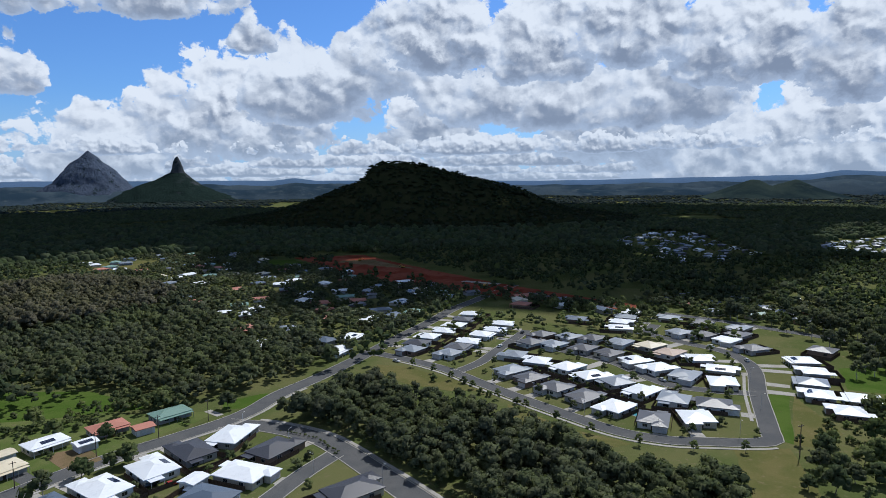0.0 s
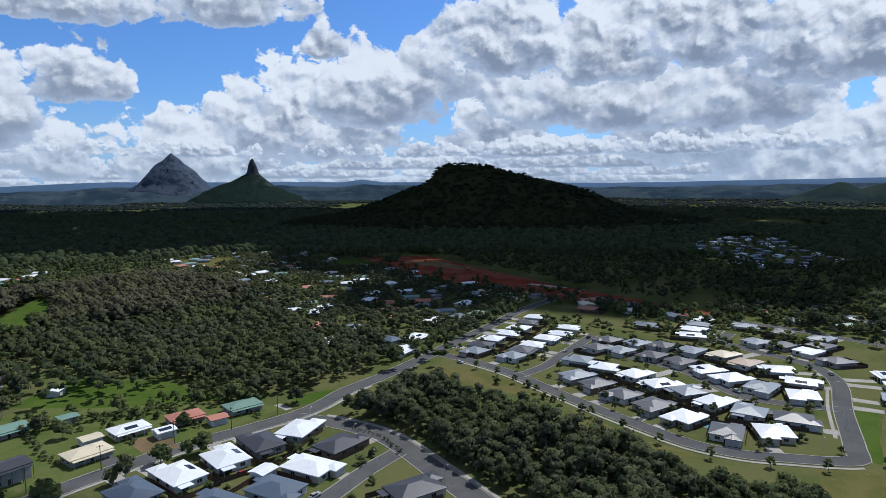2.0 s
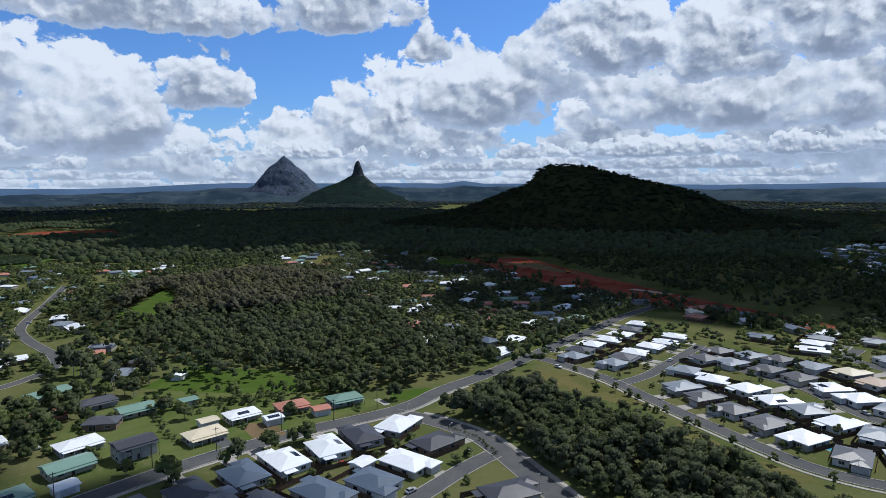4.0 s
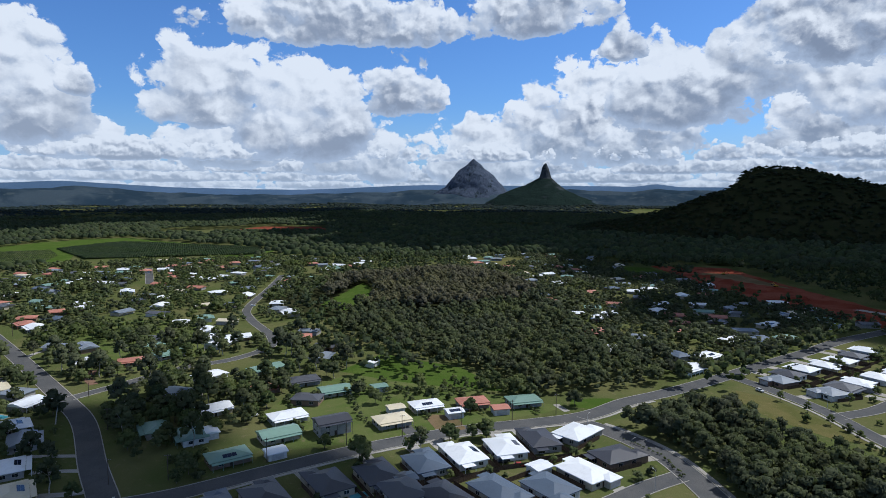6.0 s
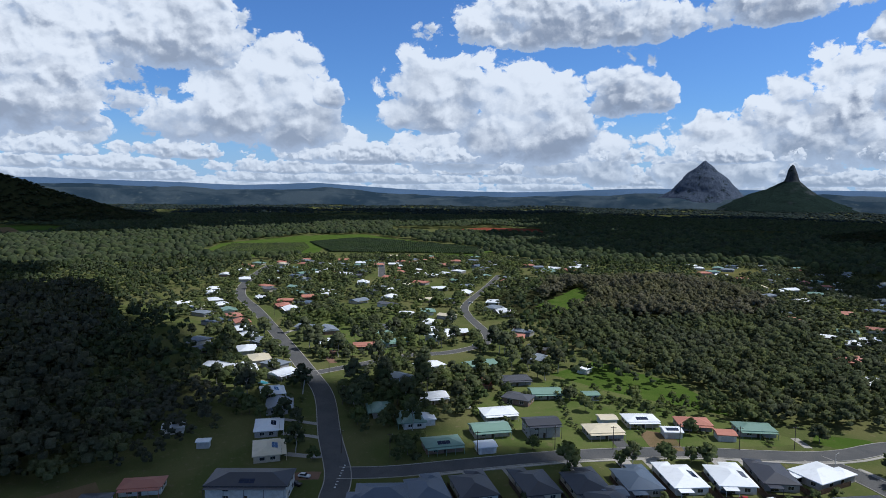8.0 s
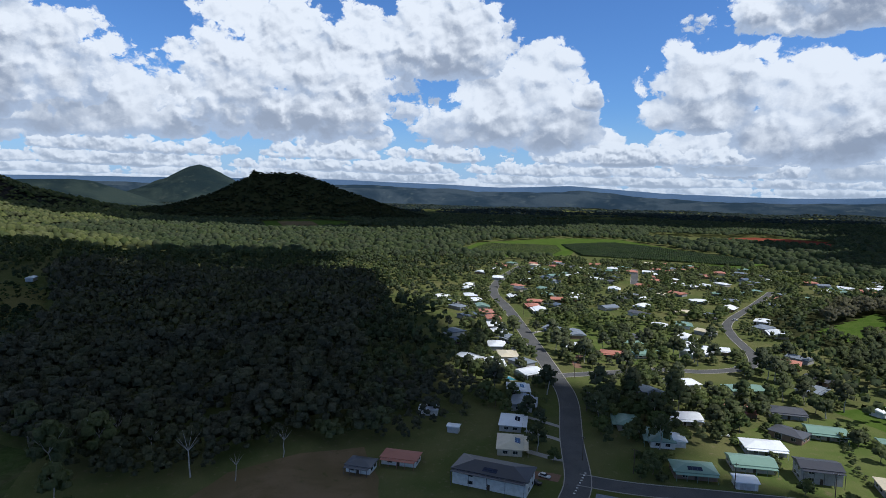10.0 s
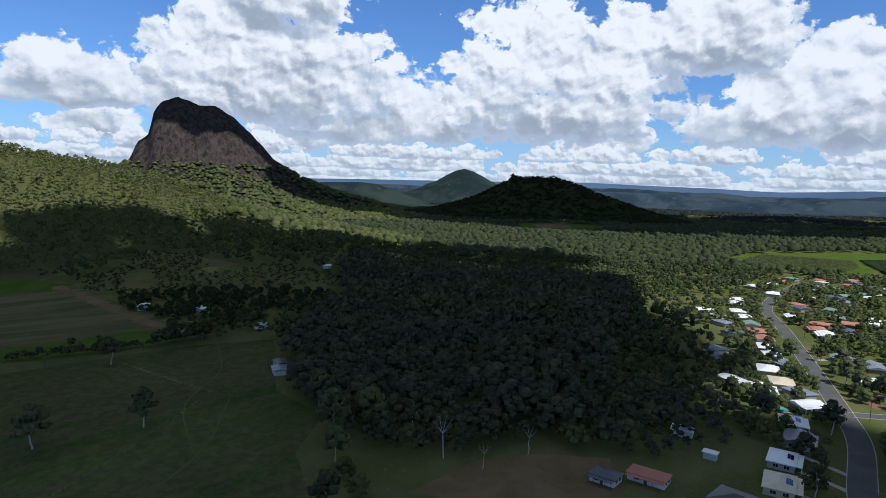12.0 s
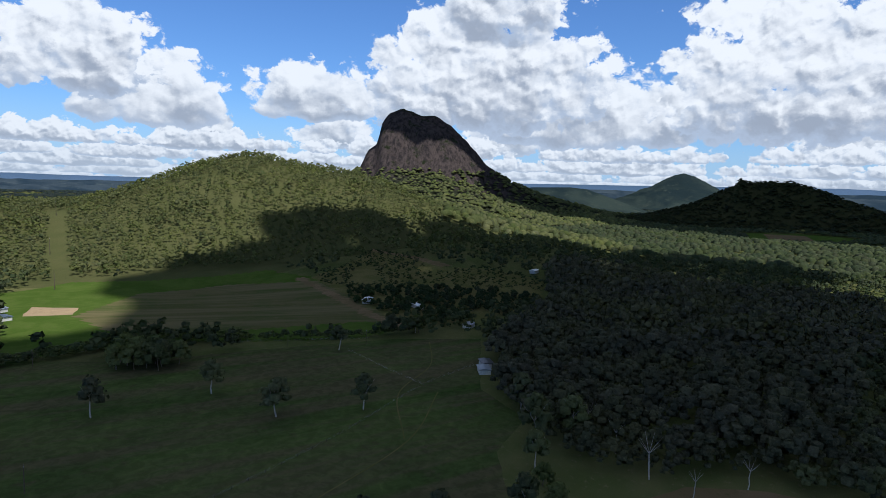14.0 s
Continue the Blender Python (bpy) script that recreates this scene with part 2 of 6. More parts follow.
CONCRETE = ground_material("concrete", (0.36, 0.34, 0.31), (0.42, 0.40, 0.37), (0.28, 0.27, 0.25), 0.1, 0.6, 0.85)
PAVING = ground_material("brick_paving", (0.20, 0.12, 0.085), (0.24, 0.15, 0.11), (0.15, 0.10, 0.08), 0.1, 0.6, 0.85)


def foliage(name, dark, mid, pale, grain=1.1, through_light=0.30):
    """Leaf masses: a tone for each tree, sprays of their own tone, fine mottling, and light that passes through thin leaves."""
    mat, n, s = material(name, 0.62)
    geo = n.add("ShaderNodeNewGeometry")
    tint = n.add("ShaderNodeAttribute", attribute_name="tint").outputs["Fac"]
    any_tree = n.add("ShaderNodeObjectInfo").outputs["Random"]
    pick = n.math("FRACT", n.math("ADD", tint, any_tree))
    col = n.mix(n.ramp(pick, 0.25, 0.95), dark, mid)
    col = n.mix(n.ramp(pick, 0.10, 0.22, 0.30, 0.0), col, (0.085, 0.078, 0.058))
    col = n.mix(n.ramp(geo.outputs["Random Per Island"], 0.50, 1.0, 0.0, 0.45), col, pale)
    col = n.mix(n.ramp(n.noise(geo.outputs["Position"], 0.02, 3), 0.4, 0.65, 0.0, 0.5), col, n.mix(1.0, col, (1.15, 1.2, 0.75), "MULTIPLY"))
    sprays = n.noise(geo.outputs["Position"], grain, 4, 0.7)
    col = n.mix(n.ramp(sprays, 0.36, 0.52, 0.6, 0.0), col, n.mix(1.0, col, (0.55, 0.56, 0.56), "MULTIPLY"))
    col = n.mix(n.ramp(sprays, 0.54, 0.70, 0.0, 0.7), col, n.mix(1.0, col, (1.45, 1.42, 1.35), "MULTIPLY"))
    n.put(s.inputs["Base Color"], col)
    s.inputs["Specular IOR Level"].default_value, s.inputs["IOR"].default_value = 0.1, 1.1
    glow, both = n.add("ShaderNodeBsdfTranslucent"), n.add("ShaderNodeMixShader")
    n.put(glow.inputs["Color"], n.mix(1.0, col, (1.5, 1.6, 1.0), "MULTIPLY"))
    n.put(both.inputs[0], through_light)
    n.put(both.inputs[1], s.outputs[0])
    n.put(both.inputs[2], glow.outputs[0])
    n.put(mat.node_tree.nodes["Material Output"].inputs["Surface"], both.outputs[0])
    return mat


LEAVES = foliage("gum_leaves", (0.056, 0.070, 0.043), (0.102, 0.117, 0.064), (0.152, 0.160, 0.105))
# browner gum leaves, also toned down a little for the cloud shade there
SHADED_GUMS = foliage("tall_gum_leaves", (0.058, 0.064, 0.048), (0.092, 0.096, 0.069), (0.136, 0.134, 0.100))
GARDEN = foliage("garden_leaves", (0.054, 0.074, 0.036), (0.112, 0.134, 0.058), (0.180, 0.192, 0.105))
DULL = foliage("dull_leaves", (0.090, 0.090, 0.064), (0.138, 0.130, 0.092), (0.18, 0.162, 0.115))
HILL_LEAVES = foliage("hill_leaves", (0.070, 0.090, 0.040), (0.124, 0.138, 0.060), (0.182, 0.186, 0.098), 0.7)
FAR_LEAVES = foliage("far_woods", (0.046, 0.064, 0.036), (0.070, 0.088, 0.048), (0.100, 0.114, 0.066), 0.35)
ORCHARD_LEAVES = foliage("orchard_leaves", (0.026, 0.044, 0.024), (0.042, 0.062, 0.030), (0.065, 0.085, 0.045))
# long ridge and dark hill: cloud shade is put into these darker leaf colours
SHADED_RIDGE_LEAVES = foliage("ridge_leaves", (0.020, 0.028, 0.016), (0.032, 0.042, 0.022), (0.050, 0.056, 0.034), 0.25)
# farthest woods: haze blue and cloud shade are put into the leaf colour
HAZED_LEAVES = foliage("blue_distant_woods", (0.022, 0.034, 0.036), (0.034, 0.048, 0.048), (0.050, 0.062, 0.060), 0.12)


def plain(name, colour, rough=0.6, metal=0.0, vary=0.12, scale=0.7):
    mat, n, s = material(name, rough, metal)
    p = place(n)
    stain = n.noise(p, scale, 5, 0.65)
    shade = tuple(c * (1 - 2 * vary) for c in colour)
    col = n.mix(n.ramp(stain, 0.35, 0.7), colour, shade)
    one = n.add("ShaderNodeObjectInfo").outputs["Random"]
    col = n.mix(n.math("MULTIPLY", one, vary * 1.5), col, n.mix(1.0, col, (0.6, 0.62, 0.66), "MULTIPLY"))
    n.put(s.inputs["Base Color"], col)
    return mat


def roof_material(name, colour, rough=0.42):
    """Folded steel sheet: fine ribs along the object's fall, dust and a tone of its own for each roof."""
    mat, n, s = material(name, rough)
    at = n.add("ShaderNodeTexCoord").outputs["Object"]
    wave = n.add("ShaderNodeTexWave", bands_direction="X")
    n.put(wave.inputs[0], at)
    wave.inputs["Scale"].default_value = 1.6
    one = n.add("ShaderNodeObjectInfo").outputs["Random"]
    dirt = n.noise(place(n), 0.35, 5, 0.7, 0.5)
    col = n.mix(n.ramp(dirt, 0.45, 0.75, 0.0, 0.35), colour, tuple(c * 0.62 for c in colour))
    col = n.mix(n.math("MULTIPLY", one, 0.30), col, n.mix(1.0, col, (0.66, 0.70, 0.76), "MULTIPLY"))
    n.put(s.inputs["Base Color"], col)
    bump(n, s, wave.outputs["Fac"], 0.25, 0.03)
    return mat


ROOFS = {
    "W": roof_material("white_steel_roof", (0.80, 0.82, 0.84)),
    "L": roof_material("pale_grey_roof", (0.21, 0.24, 0.28)),
    "G": roof_material("grey_roof", (0.085, 0.088, 0.10)),
    "D": roof_material("charcoal_roof", (0.050, 0.052, 0.064)),
    "B": roof_material("blue_grey_roof", (0.085, 0.115, 0.16)),
    "T": roof_material("tan_roof", (0.42, 0.31, 0.23)),
    "C": roof_material("cream_roof", (0.66, 0.58, 0.42)),
    "R": roof_material("terracotta_roof", (0.42, 0.17, 0.12), 0.7),
    "N": roof_material("green_roof", (0.18, 0.29, 0.235)),
}
ROOF_WORDS = {"W": "white steel", "L": "pale grey steel", "G": "grey tiled", "D": "charcoal tiled", "B": "blue-grey steel", "T": "tan tiled", "C": "cream steel", "R": "terracotta tiled", "N": "green steel"}
WALLS = [plain("cream_render", (0.52, 0.46, 0.36)), plain("grey_render", (0.36, 0.35, 0.34)), plain("brown_brick", (0.23, 0.15, 0.11)), plain("white_cladding", (0.66, 0.66, 0.64))]
GLASS_DARK = plain("window_glass", (0.025, 0.03, 0.035), 0.08, 0.0, 0.05)
FRAME_WHITE = plain("painted_frame", (0.7, 0.7, 0.68), 0.5)
GARAGE = plain("garage_steel", (0.50, 0.50, 0.50), 0.5)
TIMBER = plain("fence_timber", (0.115, 0.085, 0.065), 0.9, 0.0, 0.25, 1.5)
POLE_WOOD = plain("pole_timber", (0.13, 0.105, 0.085), 0.9, 0.0, 0.2, 2.0)
BARK = plain("bark", (0.20, 0.17, 0.14), 0.95, 0.0, 0.25, 2.0)
PALE_BARK = plain("pale_bark", (0.46, 0.43, 0.39), 0.9, 0.0, 0.2, 2.0)
SOLAR = plain("solar_glass", (0.018, 0.028, 0.065), 0.15, 0.0, 0.1)
WATER = plain("pool_water", (0.10, 0.42, 0.52), 0.05)
CLOUD_WHITE = plain("cloud_vapour", (0.8, 0.8, 0.8), 1.0)


def rock_material(name, stone, streak, scrub, cover):
    """Bare stone with dark vertical streaks; scrub holds on where it is not steep."""
    mat, n, s = material(name, 0.95)
    geo = n.add("ShaderNodeNewGeometry")
    p = geo.outputs["Position"]
    split = n.add("ShaderNodeSeparateXYZ")
    n.put(split.inputs[0], geo.outputs["Normal"])
    squash = n.add("ShaderNodeVectorMath", operation="MULTIPLY")
    n.put(squash.inputs[0], p)
    squash.inputs[1].default_value = (1.0, 1.0, 0.22)
    streaks = n.noise(squash.outputs[0], 0.075, 8, 0.75)
    col = n.mix(n.ramp(streaks, 0.40, 0.62), stone, streak)
    patch = n.noise(p, 0.03, 5, 0.7)
    green = n.math("ADD", n.ramp(split.outputs[2], cover, cover + 0.25), n.ramp(patch, 0.54, 0.66), clamp=True)
    col = n.mix(green, col, n.mix(n.ramp(n.noise(p, 0.12, 4, 0.8), 0.35, 0.65), scrub, tuple(c * 0.4 for c in scrub)))
    n.put(s.inputs["Base Color"], col)
    bump(n, s, n.noise(squash.outputs[0], 0.10, 8, 0.75), 1.0, 9.0)
    return mat


ROCK = rock_material("volcanic_rock", (0.082, 0.066, 0.063), (0.030, 0.027, 0.029), (0.044, 0.054, 0.032), 0.76)
# far pyramid: stone and scrub are shifted towards blue for aerial haze
HAZED_ROCK = rock_material("distant_rock", (0.085, 0.105, 0.145), (0.052, 0.070, 0.105), (0.040, 0.062, 0.070), 0.80)
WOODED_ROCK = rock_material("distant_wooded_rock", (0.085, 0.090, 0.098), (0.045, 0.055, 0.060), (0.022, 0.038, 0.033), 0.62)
# horizon ranges and plain: aerial haze is tinted into the base colours
HAZED_RIDGE = ground_material("distant_ranges", (0.085, 0.140, 0.235), (0.070, 0.120, 0.200), (0.09, 0.14, 0.21), 0.002, 0.006)
# far hills: a trace of haze blue is mixed into the dark greens
HAZED_HILLS = ground_material("distant_wooded_slopes", (0.016, 0.028, 0.032), (0.034, 0.050, 0.046), (0.052, 0.066, 0.056), 0.004, 0.02)
HAZED_LAND = ground_material("distant_wooded_plain", (0.022, 0.040, 0.060), (0.050, 0.072, 0.092), (0.074, 0.096, 0.104), 0.0035, 0.012)
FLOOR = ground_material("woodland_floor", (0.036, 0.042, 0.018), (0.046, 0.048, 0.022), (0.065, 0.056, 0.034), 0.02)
HILL_FLOOR = ground_material("hill_undergrowth", (0.080, 0.090, 0.036), (0.095, 0.100, 0.042), (0.085, 0.076, 0.042), 0.03)


# ---- meshes ----
def mesh_of(name, verts, faces, mat, tint=None, smooth=False, normals=None):
    """A mesh from arrays; faces: an array of one corner count, or lists of any."""
    me = bpy.data.meshes.new(name)
    if isinstance(faces, np.ndarray):
        count, corners = faces.shape
        me.vertices.add(len(verts))
        me.vertices.foreach_set("co", np.asarray(verts, np.float32).ravel())
        me.loops.add(count * corners)
        me.loops.foreach_set("vertex_index", faces.astype(np.int32).ravel())
        me.polygons.add(count)
        me.polygons.foreach_set("loop_start", np.arange(0, count * corners, corners, dtype=np.int32))
        me.update(calc_edges=True)
    else:
        me.from_pydata([tuple(v) for v in verts], [], faces)
        me.update()
    if smooth:
        me.polygons.foreach_set("use_smooth", np.ones(len(me.polygons), bool))
    if tint is not None:
        me.attributes.new("tint", "FLOAT", "POINT").data.foreach_set("value", np.asarray(tint, np.float32))
    if normals is not None:
        me.polygons.foreach_set("use_smooth", np.ones(len(me.polygons), bool))
        me.normals_split_custom_set_from_vertices(np.asarray(normals, np.float32).tolist())
    me.materials.append(mat)
    return me


def part(name, data, parent, label="", at=None):
    ob = new(name, data)
    ob.parent = parent
    if at is not None:
        ob.matrix_basis = at
    return tagged(ob, label)


class Shape:
    """Boxes and sheets gathered into one mesh."""

    def __init__(self):
        self.v, self.f = [], []

    def add(self, verts, faces):
        n = len(self.v)
        self.v += [tuple(p) for p in verts]
        self.f += [[i + n for i in face] for face in faces]
        return self

    def box(self, x0, y0, z0, x1, y1, z1):
        return self.add([(x0, y0, z0), (x1, y0, z0), (x1, y1, z0), (x0, y1, z0), (x0, y0, z1), (x1, y0, z1), (x1, y1, z1), (x0, y1, z1)],
                        [(0, 3, 2, 1), (4, 5, 6, 7), (0, 1, 5, 4), (1, 2, 6, 5), (2, 3, 7, 6), (3, 0, 4, 7)])

    def tube(self, a, b, ra, rb, sides=6):
        a, b = Vector(a), Vector(b)
        q = (b - a).to_track_quat("Z", "Y")
        ring = [q @ Vector((math.cos(2 * math.pi * k / sides), math.sin(2 * math.pi * k / sides), 0)) for k in range(sides)]
        faces = [(k, (k + 1) % sides, sides + (k + 1) % sides, sides + k) for k in range(sides)]
        return self.add([a + r * ra for r in ring] + [b + r * rb for r in ring], faces + [tuple(range(sides, 2 * sides))])

    def hip(self, x0, y0, x1, y1, z, rise, eave=0.55, fascia=0.22, gable=False):
        x0, y0, x1, y1 = x0 - eave, y0 - eave, x1 + eave, y1 + eave
        w, d = x1 - x0, y1 - y0
        z0, z1 = z - fascia * 0.3, z + fascia
        if w >= d:
            inset = 0.0 if gable else d / 2
            r = [(x0 + inset, (y0 + y1) / 2, z1 + rise), (x1 - inset, (y0 + y1) / 2, z1 + rise)]
            top = [(4, 5, 9, 8), (5, 6, 9), (6, 7, 8, 9), (7, 4, 8)]
        else:
            inset = 0.0 if gable else w / 2
            r = [((x0 + x1) / 2, y0 + inset, z1 + rise), ((x0 + x1) / 2, y1 - inset, z1 + rise)]
            top = [(4, 5, 8), (5, 6, 9, 8), (6, 7, 9), (7, 4, 8, 9)]
        low = [(x0, y0, z0), (x1, y0, z0), (x1, y1, z0), (x0, y1, z0)]
        high = [(a, b, z1) for a, b, _ in low]
        return self.add(low + high + r, [(0, 3, 2, 1), (0, 1, 5, 4), (1, 2, 6, 5), (2, 3, 7, 6), (3, 0, 4, 7)] + top)

    def mesh(self, name, mat, smooth=False):
        return mesh_of(name, self.v, self.f, mat, smooth=smooth)


# ---- the lie of the land ----
def bell(r, rows):
    return np.interp(r, [a for a, _ in rows], [b for _, b in rows])


# yaw, distance, outline (metres aside, height), fall along the line of sight (metres, share), trees' height
HILLS = {
    "wooded_ridge": (0.0, 1650, [(-620, 0), (-455, 25), (-333, 62), (-235, 98), (-205, 116), (-189, 141), (-152, 155), (-63, 151), (26, 128), (130, 100), (213, 80), (258, 56), (325, 30), (475, 6), (600, 0)],
                     [(-380, 0), (-300, 0.12), (-190, 0.45), (-90, 0.82), (0, 1), (120, 0.9), (420, 0)]),
    "broken_hill": (135.0, 1000, [(-620, 20), (-480, 40), (-321, 56), (-246, 58), (-181, 72), (-114, 99), (-75, 118), (-3, 137), (38, 132), (107, 120), (179, 112), (254, 88), (386, 46), (494, 27), (640, 0)],
                    [(-390, 0), (-300, 0.10), (-190, 0.45), (-90, 0.84), (0, 1), (120, 0.92), (400, 0.4), (600, 0)]),
    "brown_rise": (33.4, 600, [(-150, 0), (-60, 10), (0, 16), (60, 11), (140, 0)], [(-130, 0), (-60, 0.6), (0, 1), (130, 0)]),
    "orchard_rise": (117.0, 800, [(-230, 0), (-120, 20), (0, 30), (130, 24), (260, 0)], [(-330, 0), (-120, 0.75), (0, 1), (300, 1), (500, 0)]),
    "rock_mountain": (121.4, 2200, [(-700, 30), (-500, 60), (-367, 88), (-250, 108), (-170, 135), (-134, 160), (-115, 213), (-81, 239), (-63, 323), (-40, 351), (2, 366), (68, 348), (117, 344), (178, 308), (250, 238), (303, 180), (386, 122), (510, 76), (700, 30), (850, 0)],
                      [(-800, 0), (-560, 0.10), (-330, 0.26), (-190, 0.40), (-150, 0.58), (-110, 0.80), (-40, 0.97), (0, 1), (100, 0.95), (400, 0.2), (600, 0)]),
    "dark_hill": (90.0, 2300, [(-480, 0), (-380, 22), (-270, 54), (-199, 80), (-114, 125), (-94, 131), (-85, 158), (-64, 147), (67, 149), (131, 132), (225, 96), (326, 62), (460, 20), (560, 0)],
                  [(-420, 0), (-300, 0.14), (-180, 0.5), (-70, 0.88), (0, 1), (120, 0.9), (400, 0)]),
    "far_knoll": (105.0, 3000, [(-480, 30), (-310, 90), (-231, 112), (-46, 118), (33, 110), (163, 66), (320, 10)], [(-300, 0), (-100, 0.7), (0, 1), (300, 0)]),
    "twin_hills": (-28.0, 3500, [(-480, -4), (-335, 12), (-203, 64), (-101, 101), (-60, 96), (-12, 66), (25, 78), (97, 100), (194, 52), (333, 8), (420, 0)], [(-320, 0), (-120, 0.6), (0, 1), (320, 0)]),
}


def hill_axes(yaw):
    a = radians(yaw)
    return np.array([-math.sin(a), math.cos(a)]), np.array([math.cos(a), math.sin(a)])


def hill_height(name, x, y):
    yaw, far, outline, fall = HILLS[name]
    ahead, aside = hill_axes(yaw)
    t, r = x * aside[0] + y * aside[1], x * ahead[0] + y * ahead[1] - far
    return bell(t, [(outline[0][0] - 150, -8)] + outline + [(outline[-1][0] + 150, -8)]) * bell(r, fall)


def rolling(x, y):
    """Open country: flat under the town, a few metres of swell further out."""
    d = np.hypot(x, y)
    swell = 7 * np.sin(x / 310 + 0.7) * np.sin(y / 270) + 5 * np.sin((x + y) / 170)
    return swell * np.clip((d - 1100) / 900, 0, 1)


def land(x, y):
    z = rolling(x, y)
    for name in HILLS:
        z = np.maximum(z, hill_height(name, x, y))
    return z


def build_ground():
    rings = np.concatenate([np.linspace(0, 600, 25)[1:], np.geomspace(620, 4960, 90)])
    spokes = np.radians(np.arange(0, 360, 1.5))
    r, a = np.meshgrid(rings, spokes, indexing="ij")
    x, y = -r * np.sin(a), r * np.cos(a)
    verts = np.concatenate([[[0, 0, 0]], np.stack([x, y, rolling(x, y) * (r < 4500)], -1).reshape(-1, 3)])
    m = len(spokes)
    quads = [(1 + i * m + k, 1 + i * m + (k + 1) % m, 1 + (i + 1) * m + (k + 1) % m, 1 + (i + 1) * m + k) for i in range(len(rings) - 1) for k in range(m)]
    faces = [list(q) for q in quads] + [[0, 1 + (k + 1) % m, 1 + k] for k in range(m)]
    tagged(new("ground", mesh_of("ground", verts, faces, GRASS, smooth=True)), "open country of mown turf and worn grass", "ground", kind="structure")


build_ground()


def build_hill(name, mat, label, step=11.0, rough=0.0, category="hill"):
    yaw, far, outline, fall = HILLS[name]
    ahead, aside = hill_axes(yaw)
    t = np.arange(outline[0][0] - 130, outline[-1][0] + 130, step)
    r = np.arange(fall[0][0] - 20, fall[-1][0] + 20, step * 1.3)
    tt, rr = np.meshgrid(t, r, indexing="ij")
    x, y = tt * aside[0] + (rr + far) * ahead[0], tt * aside[1] + (rr + far) * ahead[1]
    z = hill_height(name, x, y)
    if rough:
        bumps = np.array([noise.fractal((px * 0.012, py * 0.012, pz * 0.004), 0.7, 2.1, 6) for px, py, pz in zip(x.ravel(), y.ravel(), z.ravel())]).reshape(z.shape)
        z = z + bumps * rough * np.clip(z / 120, 0, 1)
    z -= 0.6
    a, b = len(t), len(r)
    i = np.arange(a * b).reshape(a, b)
    faces = np.stack([i[:-1, :-1], i[1:, :-1], i[1:, 1:], i[:-1, 1:]], -1).reshape(-1, 4)
    ob = new(name, mesh_of(name, np.stack([x, y, z], -1).reshape(-1, 3), faces, mat, smooth=not rough))
    return tagged(ob, label, category, kind="structure")


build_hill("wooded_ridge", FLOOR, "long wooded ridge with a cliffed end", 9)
build_hill("broken_hill", HILL_FLOOR, "wooded foothill below the rock mountain", 9)
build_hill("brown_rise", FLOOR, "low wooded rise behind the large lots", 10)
build_hill("orchard_rise", GRASS, "grassy rise below the mountain", 12)
build_hill("rock_mountain", ROCK, "dark bare volcanic dome streaked with scrub", 9, 8.0, "mountain")
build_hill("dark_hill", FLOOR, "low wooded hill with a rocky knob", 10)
build_hill("far_knoll", HAZED_HILLS, "low wooded knoll far off", 14)
build_hill("twin_hills", HAZED_HILLS, "two wooded hills side by side far off", 14)


def peak(name, yaw, far, rows, mat, label, lump, squash=1.0):
    """A free-standing peak: rows give radius and height from the top down."""
    ahead, aside = hill_axes(yaw)
    sides, verts, levels = 72, [], 40
    zs = np.linspace(0, 1, levels)
    for k in zs:
        left = np.interp(k, np.linspace(0, 1, len(rows)), [r[0] for r in rows])
        right = np.interp(k, np.linspace(0, 1, len(rows)), [r[1] for r in rows])
        h = np.interp(k, np.linspace(0, 1, len(rows)), [r[2] for r in rows])
        for s in range(sides):
            a = 2 * math.pi * s / sides
            c = math.cos(a)
            rad = (right if c > 0 else left) * abs(c) + 0.5 * (left + right) * (1 - abs(c))
            px, py = c * rad, math.sin(a) * rad * squash
            w = noise.fractal((px * 0.011 + yaw, py * 0.011, h * 0.009), 0.75, 2.0, 6) * lump * min(1, k * 3)
            px, py = px * (1 + w / 100), py * (1 + w / 100)
            verts.append((*(px * aside + (far + py) * ahead), h + w * 0.5))
    faces = np.array([(i * sides + s, (i + 1) * sides + s, (i + 1) * sides + (s + 1) % sides, i * sides + (s + 1) % sides) for i in range(levels - 1) for s in range(sides)])
    return tagged(new(name, mesh_of(name, verts, faces, mat)), label, "mountain", kind="structure")


peak("pyramid_mountain", 29.4, 4480, [(1, 1, 324), (25, 25, 303), (50, 58, 279), (90, 88, 248), (129, 133, 216), (165, 168, 170), (210, 208, 118), (270, 245, 75), (330, 300, 20)], HAZED_ROCK, "steep rock pyramid far off, haze blue in its colour", 9)
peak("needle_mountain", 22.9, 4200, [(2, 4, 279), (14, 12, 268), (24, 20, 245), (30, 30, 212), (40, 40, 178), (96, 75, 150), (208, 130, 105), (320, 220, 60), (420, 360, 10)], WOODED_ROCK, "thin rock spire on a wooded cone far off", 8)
peak("cone_mountain", 96.4, 4000, [(2, 2, 223), (40, 36, 213), (64, 62, 206), (120, 120, 175), (189, 185, 138), (270, 240, 104), (351, 320, 66), (480, 440, 10)], HAZED_HILLS, "round wooded cone far off", 5)


SKYLINE = [(-180, 0.3), (-60, 0.3), (-35, 0.45), (-32.6, 0.62), (-30.7, 0.35), (-25, 0.21), (-13.6, 0.12), (-8.6, 0.08), (11.4, 0.31), (13.3, 0.58), (15.3, 0.35), (34, 0.45),
           (40, 0.2), (46, 0.0), (56, 0.2), (63.6, 0.68), (70, 0.4), (76, 0.6), (85, 0.8), (109, 0.5), (143, -0.08), (160, -0.05), (180, 0.3)]


